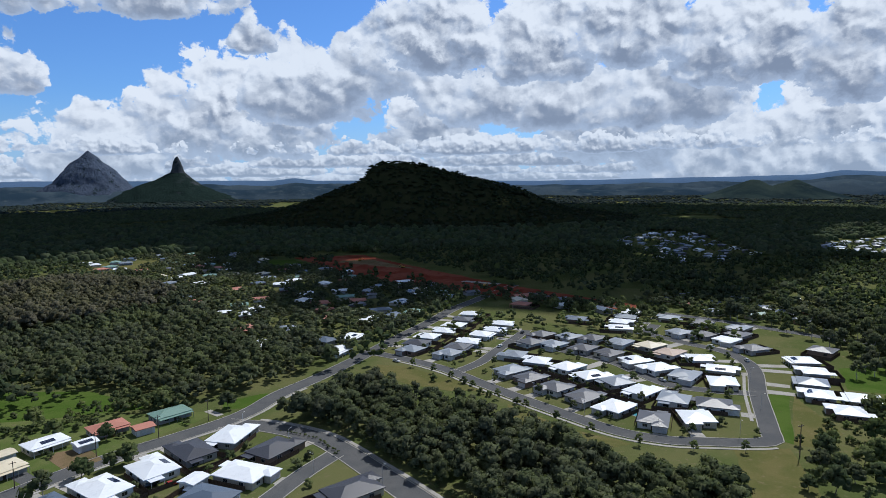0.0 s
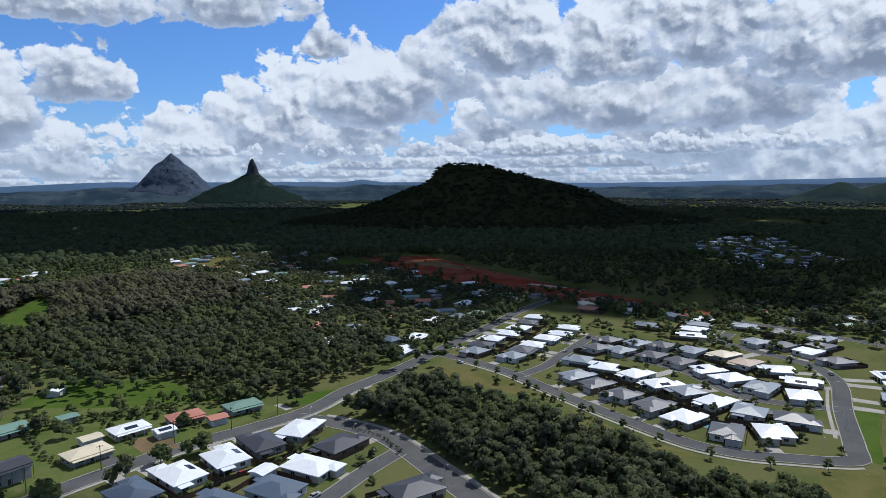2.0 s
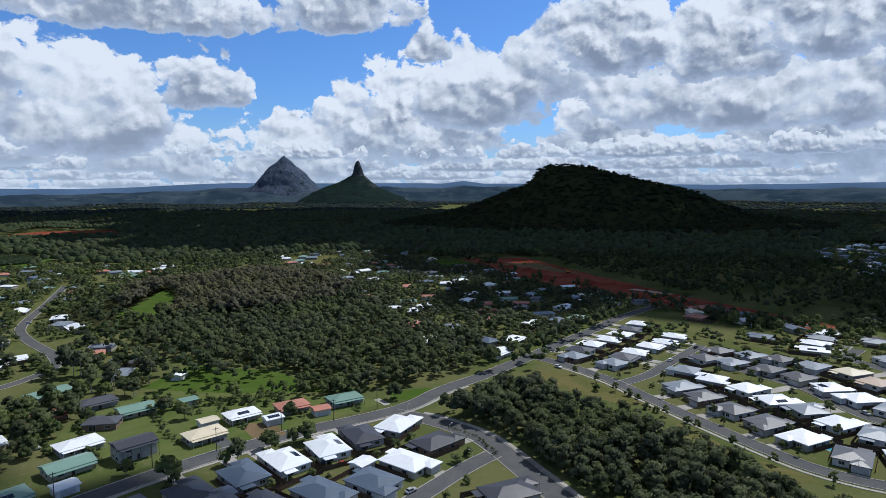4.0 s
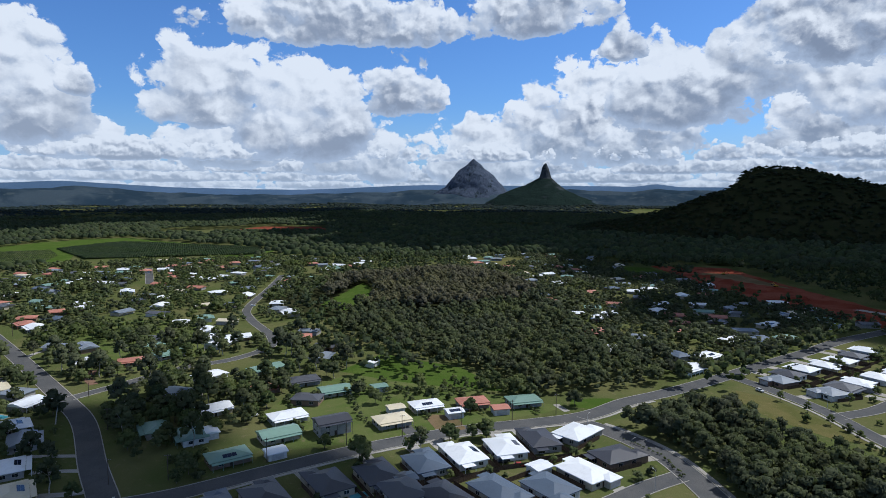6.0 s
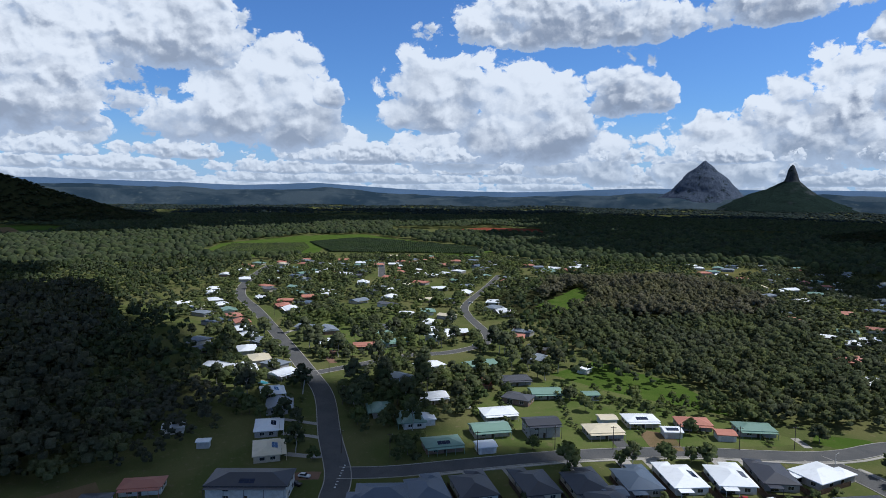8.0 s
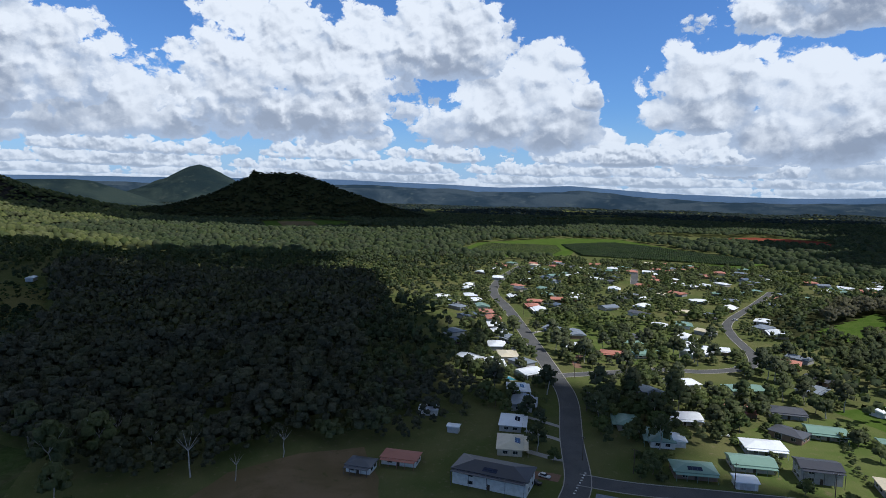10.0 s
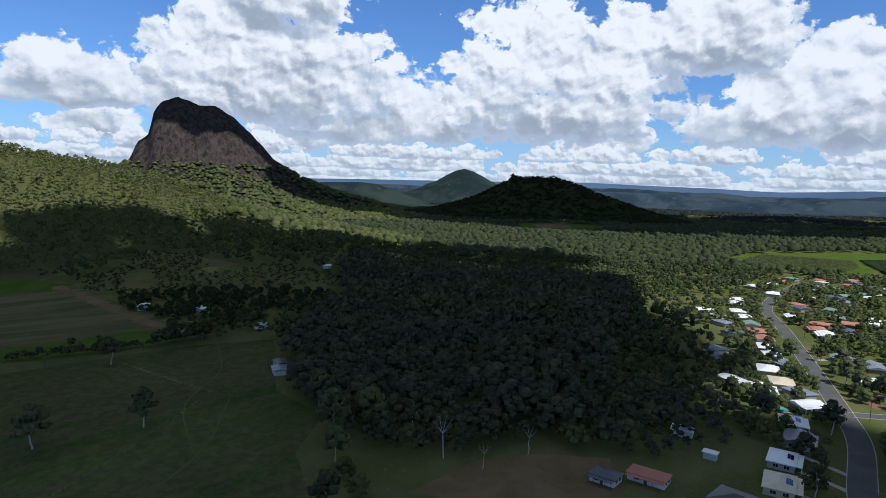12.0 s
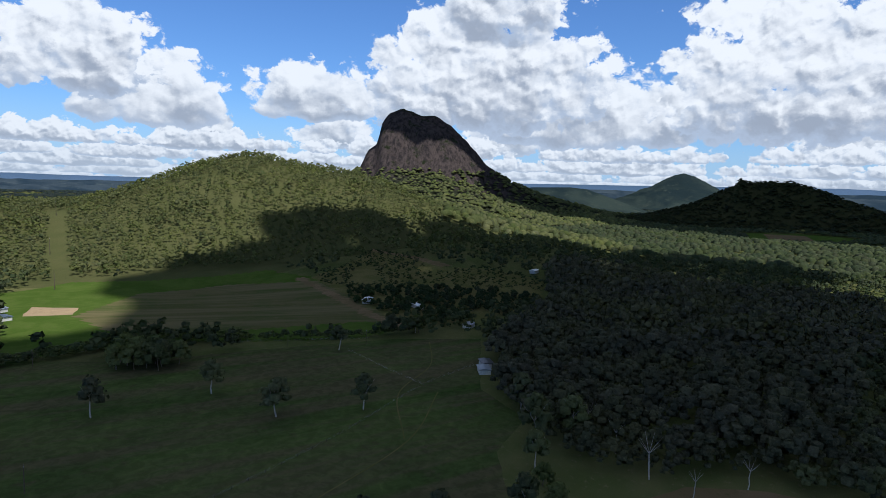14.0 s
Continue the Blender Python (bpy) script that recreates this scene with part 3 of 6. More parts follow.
def build_ranges():
    """Ranges that close the horizon, and the wooded rises before them; haze is in their blue colour."""
    count = 1440
    for far, drop, seed, mat, label in ((4900, 0.0, 3.0, HAZED_RIDGE, "distant ranges along the horizon, coloured haze blue"), (4640, 0.42, 9.0, HAZED_LAND, "far wooded rises with haze blue in their colour"), (4250, 0.75, 17.0, HAZED_LAND, "far wooded rises")):
        verts, faces = [], []
        for k in range(count):
            yaw = 360 * k / count - 180
            a = radians(yaw)
            el = np.interp(yaw, [p for p, _ in SKYLINE], [q for _, q in SKYLINE]) - drop
            el += (0.05 + 0.35 * drop) * noise.fractal((math.sin(a) * 9 + seed, math.cos(a) * 9, seed), 0.8, 2.0, 5)
            h = EYE + far * math.tan(radians(el))
            for d, z in ((-230, -6), (-110, h * 0.55), (0, h), (25, h * 0.9)):
                verts.append((-math.sin(a) * (far + d), math.cos(a) * (far + d), z))
        for k in range(count):
            for j in range(3):
                p, q = k * 4 + j, (k + 1) % count * 4 + j
                faces.append([p, q, q + 1, p + 1])
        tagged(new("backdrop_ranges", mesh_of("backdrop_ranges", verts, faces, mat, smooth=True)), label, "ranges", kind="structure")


build_ranges()


def inside(points, x, y):
    """Which of the places x, y lie in a polygon."""
    hit = np.zeros(x.shape, bool)
    for (ax, ay), (bx, by) in zip(points, points[1:] + points[:1]):
        cross = ((ay > y) != (by > y)) & (x < (bx - ax) * (y - ay) / (by - ay + 1e-9) + ax)
        hit ^= cross
    return hit


def smooth_line(points, step=4.0):
    """A Catmull-Rom line through points, cut into even steps."""
    p = [np.array(q, float) for q in points]
    p = [2 * p[0] - p[1]] + p + [2 * p[-1] - p[-2]]
    out = []
    for a, b, c, d in zip(p, p[1:], p[2:], p[3:]):
        count = max(2, int(np.linalg.norm(c - b) / step))
        for k in range(count):
            u = k / count
            out.append(0.5 * (2 * b + (c - a) * u + (2 * a - 5 * b + 4 * c - d) * u * u + (3 * b - a - 3 * c + d) * u ** 3))
    return np.array(out + [p[-2]])


def sides_of(line):
    way = np.gradient(line, axis=0)
    way /= np.linalg.norm(way, axis=1, keepdims=True)
    return np.stack([-way[:, 1], way[:, 0]], -1)


def ribbon(line, near, far, z0, z1, tint=None):
    """A strip along a line between two offsets to its left, with a crown and a step at its edges."""
    n = sides_of(line)
    a, b = line + n * near, line + n * far
    m = len(line)
    verts = [(*p, z0 - 0.2) for p in a] + [(*p, z0) for p in a] + [(*p, z1) for p in b] + [(*p, z1 - 0.2) for p in b]
    return verts, [[j * m + k, j * m + k + 1, (j + 1) * m + k + 1, (j + 1) * m + k] for j in range(3) for k in range(m - 1)]


# centre lines of the streets and their half widths
STREETS = {
    "main": ([(-190, 102), (-179, 119), (-166, 148), (-150, 181), (-127, 217), (-108, 238), (-94, 254), (-86, 268), (-79, 289), (-66, 313), (-52, 343), (-43, 364), (-31, 393), (-10, 441), (7, 484), (32, 531), (70, 600)], 4.4),
    "curve": ([(-93, 253), (-72, 248), (-51, 237), (-38, 224), (-26, 209), (-13, 193), (6, 168)], 4.8),
    "court": ([(-41, 222), (-49, 207), (-56, 190), (-64, 170)], 3.6),
    "loop": ([(-45, 362), (-21, 345), (1, 325), (18, 302), (37, 277), (56, 254), (70, 239), (85, 231), (98, 229), (123, 228), (130, 240), (146, 280), (161, 313), (166, 334), (163, 355), (148, 375), (135, 400), (147, 424)], 3.7),
    "rise": ([(6, 320), (20, 338), (32, 363), (45, 389), (56, 412)], 3.3),
    "cross": ([(45, 389), (71, 359), (92, 337), (101, 316), (113, 293), (146, 281)], 3.3),
    "back": ([(70, 560), (141, 483), (189, 440), (227, 398), (290, 330)], 3.6),
    "avenue": ([(-158, 80), (-175, 92), (-190, 102), (-223, 116), (-269, 137), (-308, 148), (-391, 168), (-496, 192), (-587, 211), (-680, 255), (-790, 324)], 4.5),
    "side": ([(-306, 150), (-306, 180), (-306, 212), (-297, 238), (-301, 270), (-323, 292), (-377, 321), (-417, 352), (-480, 432), (-545, 512)], 3.3),
    "spur": ([(-740, 468), (-613, 388)], 4.0),
}
LINES = {name: smooth_line(points) for name, (points, _) in STREETS.items()}
ROAD_POINTS = np.concatenate([line for line in LINES.values()])
ROAD_WAYS = np.concatenate([sides_of(line) for line in LINES.values()])
lift = 0.03
for name, (points, half) in STREETS.items():
    lift += 0.006
    line = LINES[name]
    v, f = ribbon(line, -half, half, lift, lift)
    tagged(new("road", mesh_of("road", v, f, ASPHALT)), "grey asphalt street with worn wheel tracks", "road", kind="structure")
    for side in (-1, 1):
        v, f = ribbon(line, side * half, side * (half + 0.35), lift + 0.13, lift + 0.13)
        tagged(new("kerb", mesh_of("kerb", v, f, CONCRETE)), "pale concrete kerb beside the street", "kerb", kind="structure")


def footpath(street, start, end, offset, wide=1.4):
    line = LINES[street]
    m = len(line)
    v, f = ribbon(line[int(start * m):int(end * m)], offset, offset + wide, 0.16, 0.16)
    tagged(new("footpath", mesh_of("footpath", v, f, CONCRETE)), "pale concrete footpath beside the street", "path", kind="structure")


footpath("loop", 0.06, 0.52, -6.6)
footpath("curve", 0.1, 1.0, 5.5, 1.6)
footpath("loop", 0.56, 0.72, 5.0)
footpath("main", 0.06, 0.42, -6.6)


def polygon(points, mat, name, label, z, category="field", ragged=1.2):
    """A piece of land laid on the ground, with an edge that wavers."""
    out = []
    for (ax, ay), (bx, by) in zip(points, points[1:] + points[:1]):
        count = max(1, int(math.hypot(bx - ax, by - ay) / 7))
        for k in range(count):
            u = k / count
            x, y = ax + (bx - ax) * u, ay + (by - ay) * u
            w = noise.noise_vector((x * 0.11, y * 0.11, 1.0)) * ragged
            out.append((x + w.x, y + w.y))
    bm = bmesh.new()
    edges = []
    vs = [bm.verts.new((x, y, 0)) for x, y in out]
    for a, b in zip(vs, vs[1:] + vs[:1]):
        edges.append(bm.edges.new((a, b)))
    bmesh.ops.triangle_fill(bm, use_beauty=True, edges=edges)
    for v in bm.verts:
        v.co.z = float(rolling(np.array(v.co.x), np.array(v.co.y))) + z
    bmesh.ops.recalc_face_normals(bm, faces=bm.faces)
    me = bpy.data.meshes.new(name)
    bm.to_mesh(me)
    bm.free()
    me.materials.append(mat)
    return tagged(new(name, me), label, category, kind="structure")


def slope_field(points, mat, name, label, z, category="field"):
    """A piece of land that follows the slopes, cut from a fine grid."""
    step = 4.0
    xs, ys = [p[0] for p in points], [p[1] for p in points]
    gx, gy = np.arange(min(xs) - step, max(xs) + step, step), np.arange(min(ys) - step, max(ys) + step, step)
    x, y = np.meshgrid(gx, gy, indexing="ij")
    i = np.arange(x.size).reshape(x.shape)
    faces = np.stack([i[:-1, :-1], i[1:, :-1], i[1:, 1:], i[:-1, 1:]], -1).reshape(-1, 4)
    mid = (x.ravel()[faces].mean(1), y.ravel()[faces].mean(1))
    faces = faces[inside(points, *mid)]
    used, faces = np.unique(faces, return_inverse=True)
    px, py = x.ravel()[used], y.ravel()[used]
    verts = np.stack([px, py, land(px, py) + z], -1)
    return tagged(new(name, mesh_of(name, verts, faces.reshape(-1, 4), mat, smooth=True)), label, category, kind="structure")


PADDOCK = [(-20, -180), (-70, -110), (-130, -72), (-175, -62), (-213, -84), (-252, -86), (-277, -119), (-372, -161), (-340, -207), (-269, -262), (-218, -294), (-179, -354), (0, -300)]
UPPER = [(-179, -354), (-237, -467), (-282, -554), (-342, -553), (-381, -512), (-443, -469), (-487, -451), (-473, -387), (-384, -218), (-327, -226), (-282, -279), (-246, -331)]
MOWN = [(-249, -363), (-299, -306), (-368, -254), (-384, -225), (-459, -368), (-417, -441), (-349, -469), (-265, -428)]
ORCHARD = [(-470, -385), (-533, -390), (-617, -412), (-610, -357), (-565, -284), (-590, -245), (-575, -185), (-492, -160), (-439, -183), (-376, -211), (-411, -284)]
WORKS = [(-205, 845), (-114, 872), (-16, 712), (63, 599), (157, 493), (146, 470), (57, 533), (-5, 582), (-92, 656), (-128, 726)]
ORCHARD_A = [(-981, 296), (-1140, 395), (-1095, 520), (-983, 477), (-893, 405)]
ORCHARD_B = [(-1095, 530), (-1140, 671), (-828, 731), (-757, 656), (-905, 475)]
RIM = [(-960, 270), (-852, 423), (-723, 627), (-783, 724), (-1244, 743), (-1258, 598), (-1155, 380)]
PLOUGH = [(-1273, 986), (-1436, 1266), (-1142, 1228), (-992, 1067), (-1147, 1030)]
polygon(PADDOCK, PASTURE, "pasture_field", "dark green grazing paddock with worn tracks", 0.02)
slope_field(UPPER, LUSH, "upper_field", "bright green field below the wooded hill", 0.02)
slope_field(MOWN, STUBBLE, "mown_field", "striped brown field of mown stubble", 0.05)
polygon([(-245, -455), (-267, -433), (-284, -452), (-266, -480)], SAND, "sand_arena", "pale sand riding arena in the field", 0.06)
polygon([(-192, -36), (-201, -30), (-221, -17), (-232, 8), (-233, 32), (-205, 34), (-180, 30)], BARE, "bare_yard", "bare brown yard beside the woods", 0.03)
slope_field(ORCHARD, DRY, "orchard_ground", "rough grass under dark orchard trees", 0.03)
slope_field([(-617, -414), (-624, -405), (-574, -284), (-563, -290), (-600, -372)], BARE, "farm_track", "pale bare track along the orchard", 0.10)
slope_field([(-470, -392), (-455, -372), (-376, -218), (-366, -224), (-440, -362), (-462, -398)], BARE, "farm_track", "pale worn strip beside the field", 0.12)
polygon(WORKS, RED_SOIL, "earthworks", "long strip of bare red earth", 0.04, "earthworks", 3)
polygon([(-230, 296), (-173, 296), (-134, 272), (-166, 262), (-193, 256), (-228, 254)], LUSH, "lush_paddock", "bright green lawn paddock by the woods", 0.02)
polygon([(-99, 269), (-103, 279), (-86, 291), (-82, 288), (-88, 271)], LUSH, "verge_lawn", "bright green wedge of grass by the road", 0.03)
polygon([(-38, 336), (-21, 332), (4, 309), (22, 290), (4, 290), (-19, 302), (-34, 318)], DRY, "dry_park", "dry mown park strip by the street", 0.02)
polygon([(28, 272), (49, 245), (72, 228), (62, 224), (43, 235), (26, 255)], DRY, "dry_verge", "dry mown verge by the street", 0.02)
polygon([(150, 279), (161, 281), (132, 226), (128, 230)], LUSH, "green_verge", "bright green verge by the street", 0.02)
polygon([(162, 279), (156, 234), (138, 222), (132, 226)], DRY, "dry_lot", "dry vacant lot beside the houses", 0.02)
polygon([(208, 319), (244, 322), (210, 276), (191, 286)], LUSH, "green_yard", "bright green yard behind the houses", 0.02)
polygon([(107, 222), (129, 222), (108, 150), (86, 150)], DRY, "dirt_lane", "dry grass lane between trees", 0.02)
polygon(RIM, LUSH, "orchard_rim", "green grass round the orchard blocks", 0.02)
polygon(ORCHARD_A, VINES, "orchard_block", "pale green block of young orchard rows", 0.05)
polygon(ORCHARD_B, VINES, "orchard_block", "dark block of dense orchard rows", 0.05)
polygon(PLOUGH, RED_SOIL, "ploughed_field", "brown ploughed field among the woods", 0.05)




BACK_FIELD = [(-420, 707), (-446, 799), (-384, 840), (-358, 791), (-372, 730), (-374, 678)]
BACK_GREEN = [(-246, 815), (-199, 823), (-155, 752), (-208, 746)]
FAR_FIELD = [(-1530, -20), (-1800, -60), (-1860, 100), (-1800, 230), (-1600, 150)]
polygon(BACK_FIELD, DRY, "back_field", "dry mown field behind the town", 0.02)
polygon(BACK_GREEN, LUSH, "back_field", "bright green field beside the earthworks", 0.02)
polygon(FAR_FIELD, LUSH, "far_field", "green field among the woods", 1.0)
polygon([(-1550, 20), (-1790, 0), (-1800, 95), (-1640, 110)], BARE, "far_field", "pale cut field among the woods", 1.3)
polygon([(18, 622), (52, 600), (58, 606), (24, 628)], CONCRETE, "hardstand", "pale gravel hardstand on the earthworks", 0.10)
polygon([(-150, 800), (-96, 815), (-30, 720), (-60, 735), (-110, 770)], BARE, "graded_strip", "pale graded strip on the earthworks", 0.07, "earthworks", 4)
ACRE_LAND = [(-99, 268), (-140, 264), (-172, 282), (-213, 277), (-225, 222), (-212, 184), (-174, 163), (-150, 190), (-125, 224)]
polygon(ACRE_LAND, LAWN, "lot_lawn", "green mown lawns of the large lots", 0.012)
polygon([(-335, 168), (-372, 182), (-470, 205), (-470, 260), (-400, 300), (-330, 262), (-312, 215)], LAWN, "lot_lawn", "green mown lawns between the town houses", 0.012)


# ---- houses ----
PROTO = {}


def window_mesh(w, h):
    frame_shape = Shape().box(-w / 2 - 0.06, -0.05, -0.06, w / 2 + 0.06, 0.0, 0.0).box(-w / 2 - 0.06, -0.05, h, w / 2 + 0.06, 0.0, h + 0.06)
    frame_shape.box(-w / 2 - 0.06, -0.05, 0, -w / 2, 0.0, h).box(w / 2, -0.05, 0, w / 2 + 0.06, 0.0, h).box(-0.025, -0.04, 0, 0.025, 0.0, h)
    return frame_shape.mesh("window_frame", FRAME_WHITE), Shape().box(-w / 2, -0.02, 0, w / 2, 0.0, h).mesh("pane", GLASS_DARK)


WINDOWS = {size: window_mesh(*size) for size in ((1.8, 1.2), (2.6, 2.1))}
FAR_WINDOW = Shape().box(-0.9, -0.04, 0, 0.9, 0.0, 1.2).mesh("window", GLASS_DARK)
DOOR_MESH = Shape().box(-0.5, -0.05, 0, 0.5, 0, 2.05).mesh("door", TIMBER)
def garage_mesh():
    s = Shape()
    for k in range(5):
        s.box(-2.4, -0.05, k * 0.44, 2.4, 0, k * 0.44 + 0.42)
    return s.mesh("garage_door", GARAGE)


GARAGE_MESH = garage_mesh()


SOLAR_MESH = Shape().box(0, 0, 0, 1.62, 1.04, 0.05).mesh("solar_panel", SOLAR)


def house(key, w, d, style, roof, wall_mat, tall=2.7, solar=False, near=True):
    """One house at the origin, its front towards -y. Its first maker stays as a thing of the scene; later ones are copies."""
    home = new("house")
    wall, top = Shape(), Shape()
    rise = min(w, d) * (0.135 if style != "shed" else 0.10)
    wall.box(-w / 2, -d / 2, -0.3, w / 2, d / 2, tall)
    top.hip(-w / 2, -d / 2, w / 2, d / 2, tall, rise, gable=style in ("gable", "shed"))
    part("wall", wall.mesh("wall", wall_mat), home)
    part("roof", top.mesh("roof", ROOFS[roof]), home, ROOF_WORDS[roof] + " roof")
    if style in ("wing", "patio"):
        ww, wd = w * 0.48, 2.6
        x0 = -w / 2 if style == "wing" else w / 2 - ww
        part("wall", Shape().box(x0, -d / 2 - wd, -0.3, x0 + ww, -d / 2 + 0.004, tall).mesh("wing_wall", wall_mat), home)
        part("roof", Shape().hip(x0, -d / 2 - wd, x0 + ww, -d / 2 + ww / 2, tall + 0.02, ww * 0.155, gable=False).mesh("wing_roof", ROOFS[roof]), home)
        part("garage_door", GARAGE_MESH, home, at=pose(x0 + ww / 2, -d / 2 - wd - 0.003, 0))
        part("door", DOOR_MESH, home, at=pose(-x0 * 0.1, -d / 2 - 0.003, 0))
        patio = Shape().box(w * 0.05, d / 2 + 0.05, tall - 0.25, w * 0.45, d / 2 + 3.2, tall - 0.1)
        for px in (w * 0.07, w * 0.43):
            patio.box(px - 0.06, d / 2 + 3.0, -0.2, px + 0.06, d / 2 + 3.12, tall - 0.25)
        part("patio_cover", patio.mesh("patio_cover", ROOFS[roof]), home)
    elif style == "shed":
        part("garage_door", GARAGE_MESH, home, at=pose(0, -d / 2 - 0.003, 0))
    else:
        part("door", DOOR_MESH, home, at=pose(0, -d / 2 - 0.003, 0))
        deck = Shape().box(-w / 2, -d / 2 - 2.4, tall - 0.2, w / 2, -d / 2 - 0.6, tall - 0.08)
        for px in np.linspace(-w / 2 + 0.2, w / 2 - 0.2, 5):
            deck.box(px - 0.07, -d / 2 - 2.3, -0.2, px + 0.07, -d / 2 - 2.16, tall - 0.2)
        part("verandah", deck.mesh("verandah", ROOFS[roof]), home)
    if style != "shed":
        spots = [(w * 0.22 if style == "wing" else -w * 0.25, -d / 2 - 0.004, 0), (-w * 0.25, d / 2 + 0.004, 180), (w * 0.2, d / 2 + 0.004, 180), (-w / 2 - 0.004, d * 0.18, -90), (-w / 2 - 0.004, -d * 0.22, -90), (w / 2 + 0.004, d * 0.2, 90), (w / 2 + 0.004, -d * 0.2, 90)]
        for k, (x, y, turn) in enumerate(spots if near else spots[:2]):
            for z in ((0.9,) if tall < 4 else (0.9, 3.6)):
                fr, pane = WINDOWS[(2.6, 2.1) if k == 2 and z < 2 else (1.8, 1.2)]
                holder = part("window", fr, home, at=pose(x, y, z if k != 2 or z > 2 else 0.15, 0, 0, turn))
                if near:
                    part("pane", pane, holder)
                else:
                    holder.data = FAR_WINDOW
    if solar:
        # three by two panels on the roof's fall
        if w >= d:
            lie = pose(-2.6, -d / 2 - 0.1, tall + 0.36, math.degrees(math.atan2(rise, d / 2 + 0.55)), 0, 0)
        else:
            lie = pose(-w / 2 - 0.1, 2.6, tall + 0.36, 0, 0, -90) @ pose(0, 0, 0, math.degrees(math.atan2(rise, w / 2 + 0.55)), 0, 0)
        for i in range(3):
            for j in range(2):
                part("solar_panel", SOLAR_MESH, home, "dark blue solar panel", lie @ pose(i * 1.68, 0.9 + j * 1.1, 0))
    return home


WALL_WORDS = {"cream_render": "cream rendered", "grey_render": "grey rendered", "brown_brick": "brown brick", "white_cladding": "white clad"}
HOUSE_SPOTS = []


def street_turn(x, y, spread=0.0):
    """The turn that faces the nearest street."""
    k = int(np.argmin(np.hypot(ROAD_POINTS[:, 0] - x, ROAD_POINTS[:, 1] - y)))
    to = ROAD_POINTS[k] - (x, y)
    side = ROAD_WAYS[k] * (1 if to @ ROAD_WAYS[k] > 0 else -1)
    return math.degrees(math.atan2(side[1], side[0])) + 90, float(np.hypot(*to))


def put_house(x, y, roof, w, d, style, group, tall=2.7, solar=False, turn=None, kind_word="house", walls=None):
    near = math.hypot(x, y) < 330
    wall_mat = WALLS[walls] if walls is not None else WALLS[(int(abs(x) * 7 + abs(y) * 3)) % 4] if style != "shed" else WALLS[3]
    key = (roof, w, d, style, wall_mat.name, tall, solar, near)
    if turn is None:
        turn, _ = street_turn(x, y)
    z = float(rolling(np.array(float(x)), np.array(float(y))))
    if key not in PROTO:
        PROTO[key] = house(*((key,) + (w, d, style, roof, wall_mat, tall, solar, near)))
        ob = PROTO[key]
        ob.matrix_basis = pose(x, y, z, 0, 0, turn)
    else:
        ob = copy_thing(PROTO[key], pose(x, y, z, 0, 0, turn))
    ob.name = kind_word
    storeys = "two-storey " if tall > 4 else ""
    what = {"shed": "shed", "wing": "house with garage wing", "patio": "house with garage wing", "gable": "gabled house", "hip": "hipped house"}[style]
    extra = ", solar panels" if solar else ""
    tagged(ob, f"{storeys}{WALL_WORDS[wall_mat.name]} {what}, {ROOF_WORDS[roof]} roof{extra}", kind_word, group)
    HOUSE_SPOTS.append((x, y, max(w, d) / 2))
    return ob


FENCE_CACHE = {}


def fence(x, y, w, d, turn, group):
    """Back-yard fence: panels between posts on three sides."""
    key = (w, d)
    if key not in FENCE_CACHE:
        top = new("fence")
        bx, by0, by1, h = w / 2 + 1.3, -d / 2 + 2.0, d / 2 + 6.0, 1.75
        runs = [((-bx, by0), (-bx, by1)), ((-bx, by1), (bx, by1)), ((bx, by1), (bx, by0))]
        for (ax, ay), (cx, cy) in runs:
            # palings lap over one another: one folded sheet with an uneven top
            length = math.hypot(cx - ax, cy - ay)
            count = int(length / 0.45)
            nx, ny = (cy - ay) / length * 0.03, -(cx - ax) / length * 0.03
            s, verts, faces = Shape(), [], []
            for k in range(count + 1):
                u, off = k / count, 1 if k % 2 else 0
                px, py, top_z = ax + (cx - ax) * u, ay + (cy - ay) * u, h + 0.03 * (k * 7 % 3)
                for side in (off, off + 1.2):
                    verts += [(px + nx * side, py + ny * side, -0.1), (px + nx * side, py + ny * side, top_z)]
            for k in range(count):
                p, q = k * 4, k * 4 + 4
                faces += [(p, q, q + 1, p + 1), (p + 3, q + 3, q + 2, p + 2), (p + 1, q + 1, q + 3, p + 3)]
            s.add(verts, faces)
            part("panel", s.mesh("panel", TIMBER), top)
        for px, py in ((-bx, by0), (-bx, by1), (bx, by1), (bx, by0)):
            part("post", Shape().box(px - 0.08, py - 0.08, -0.2, px + 0.08, py + 0.08, h + 0.08).mesh("post", TIMBER), top)
        FENCE_CACHE[key] = top
        top.matrix_basis = pose(x, y, 0, 0, 0, turn)
        ob = top
    else:
        ob = copy_thing(FENCE_CACHE[key], pose(x, y, 0, 0, 0, turn))
    tagged(ob, "dark weathered timber paling fence round a yard", "fence", group)


def driveway(x, y, w, d, turn, reach, side):
    a = pose(x, y, 0, 0, 0, turn)
    s = Shape()
    near = -d / 2 - 3.3
    s.add([a @ Vector(p) for p in ((side - 2.5, near, 0.05), (side + 2.5, near, 0.05), (side + 2.9, -reach, 0.05), (side - 2.9, -reach, 0.05),
                                   (side - 2.5, near, -0.1), (side + 2.5, near, -0.1), (side + 2.9, -reach, -0.1), (side - 2.9, -reach, -0.1))],
          [(3, 2, 1, 0), (0, 1, 5, 4), (1, 2, 6, 5), (2, 3, 7, 6), (3, 0, 4, 7)])
    tagged(new("driveway", s.mesh("driveway", CONCRETE)), "pale concrete driveway to a garage", "driveway", kind="structure")


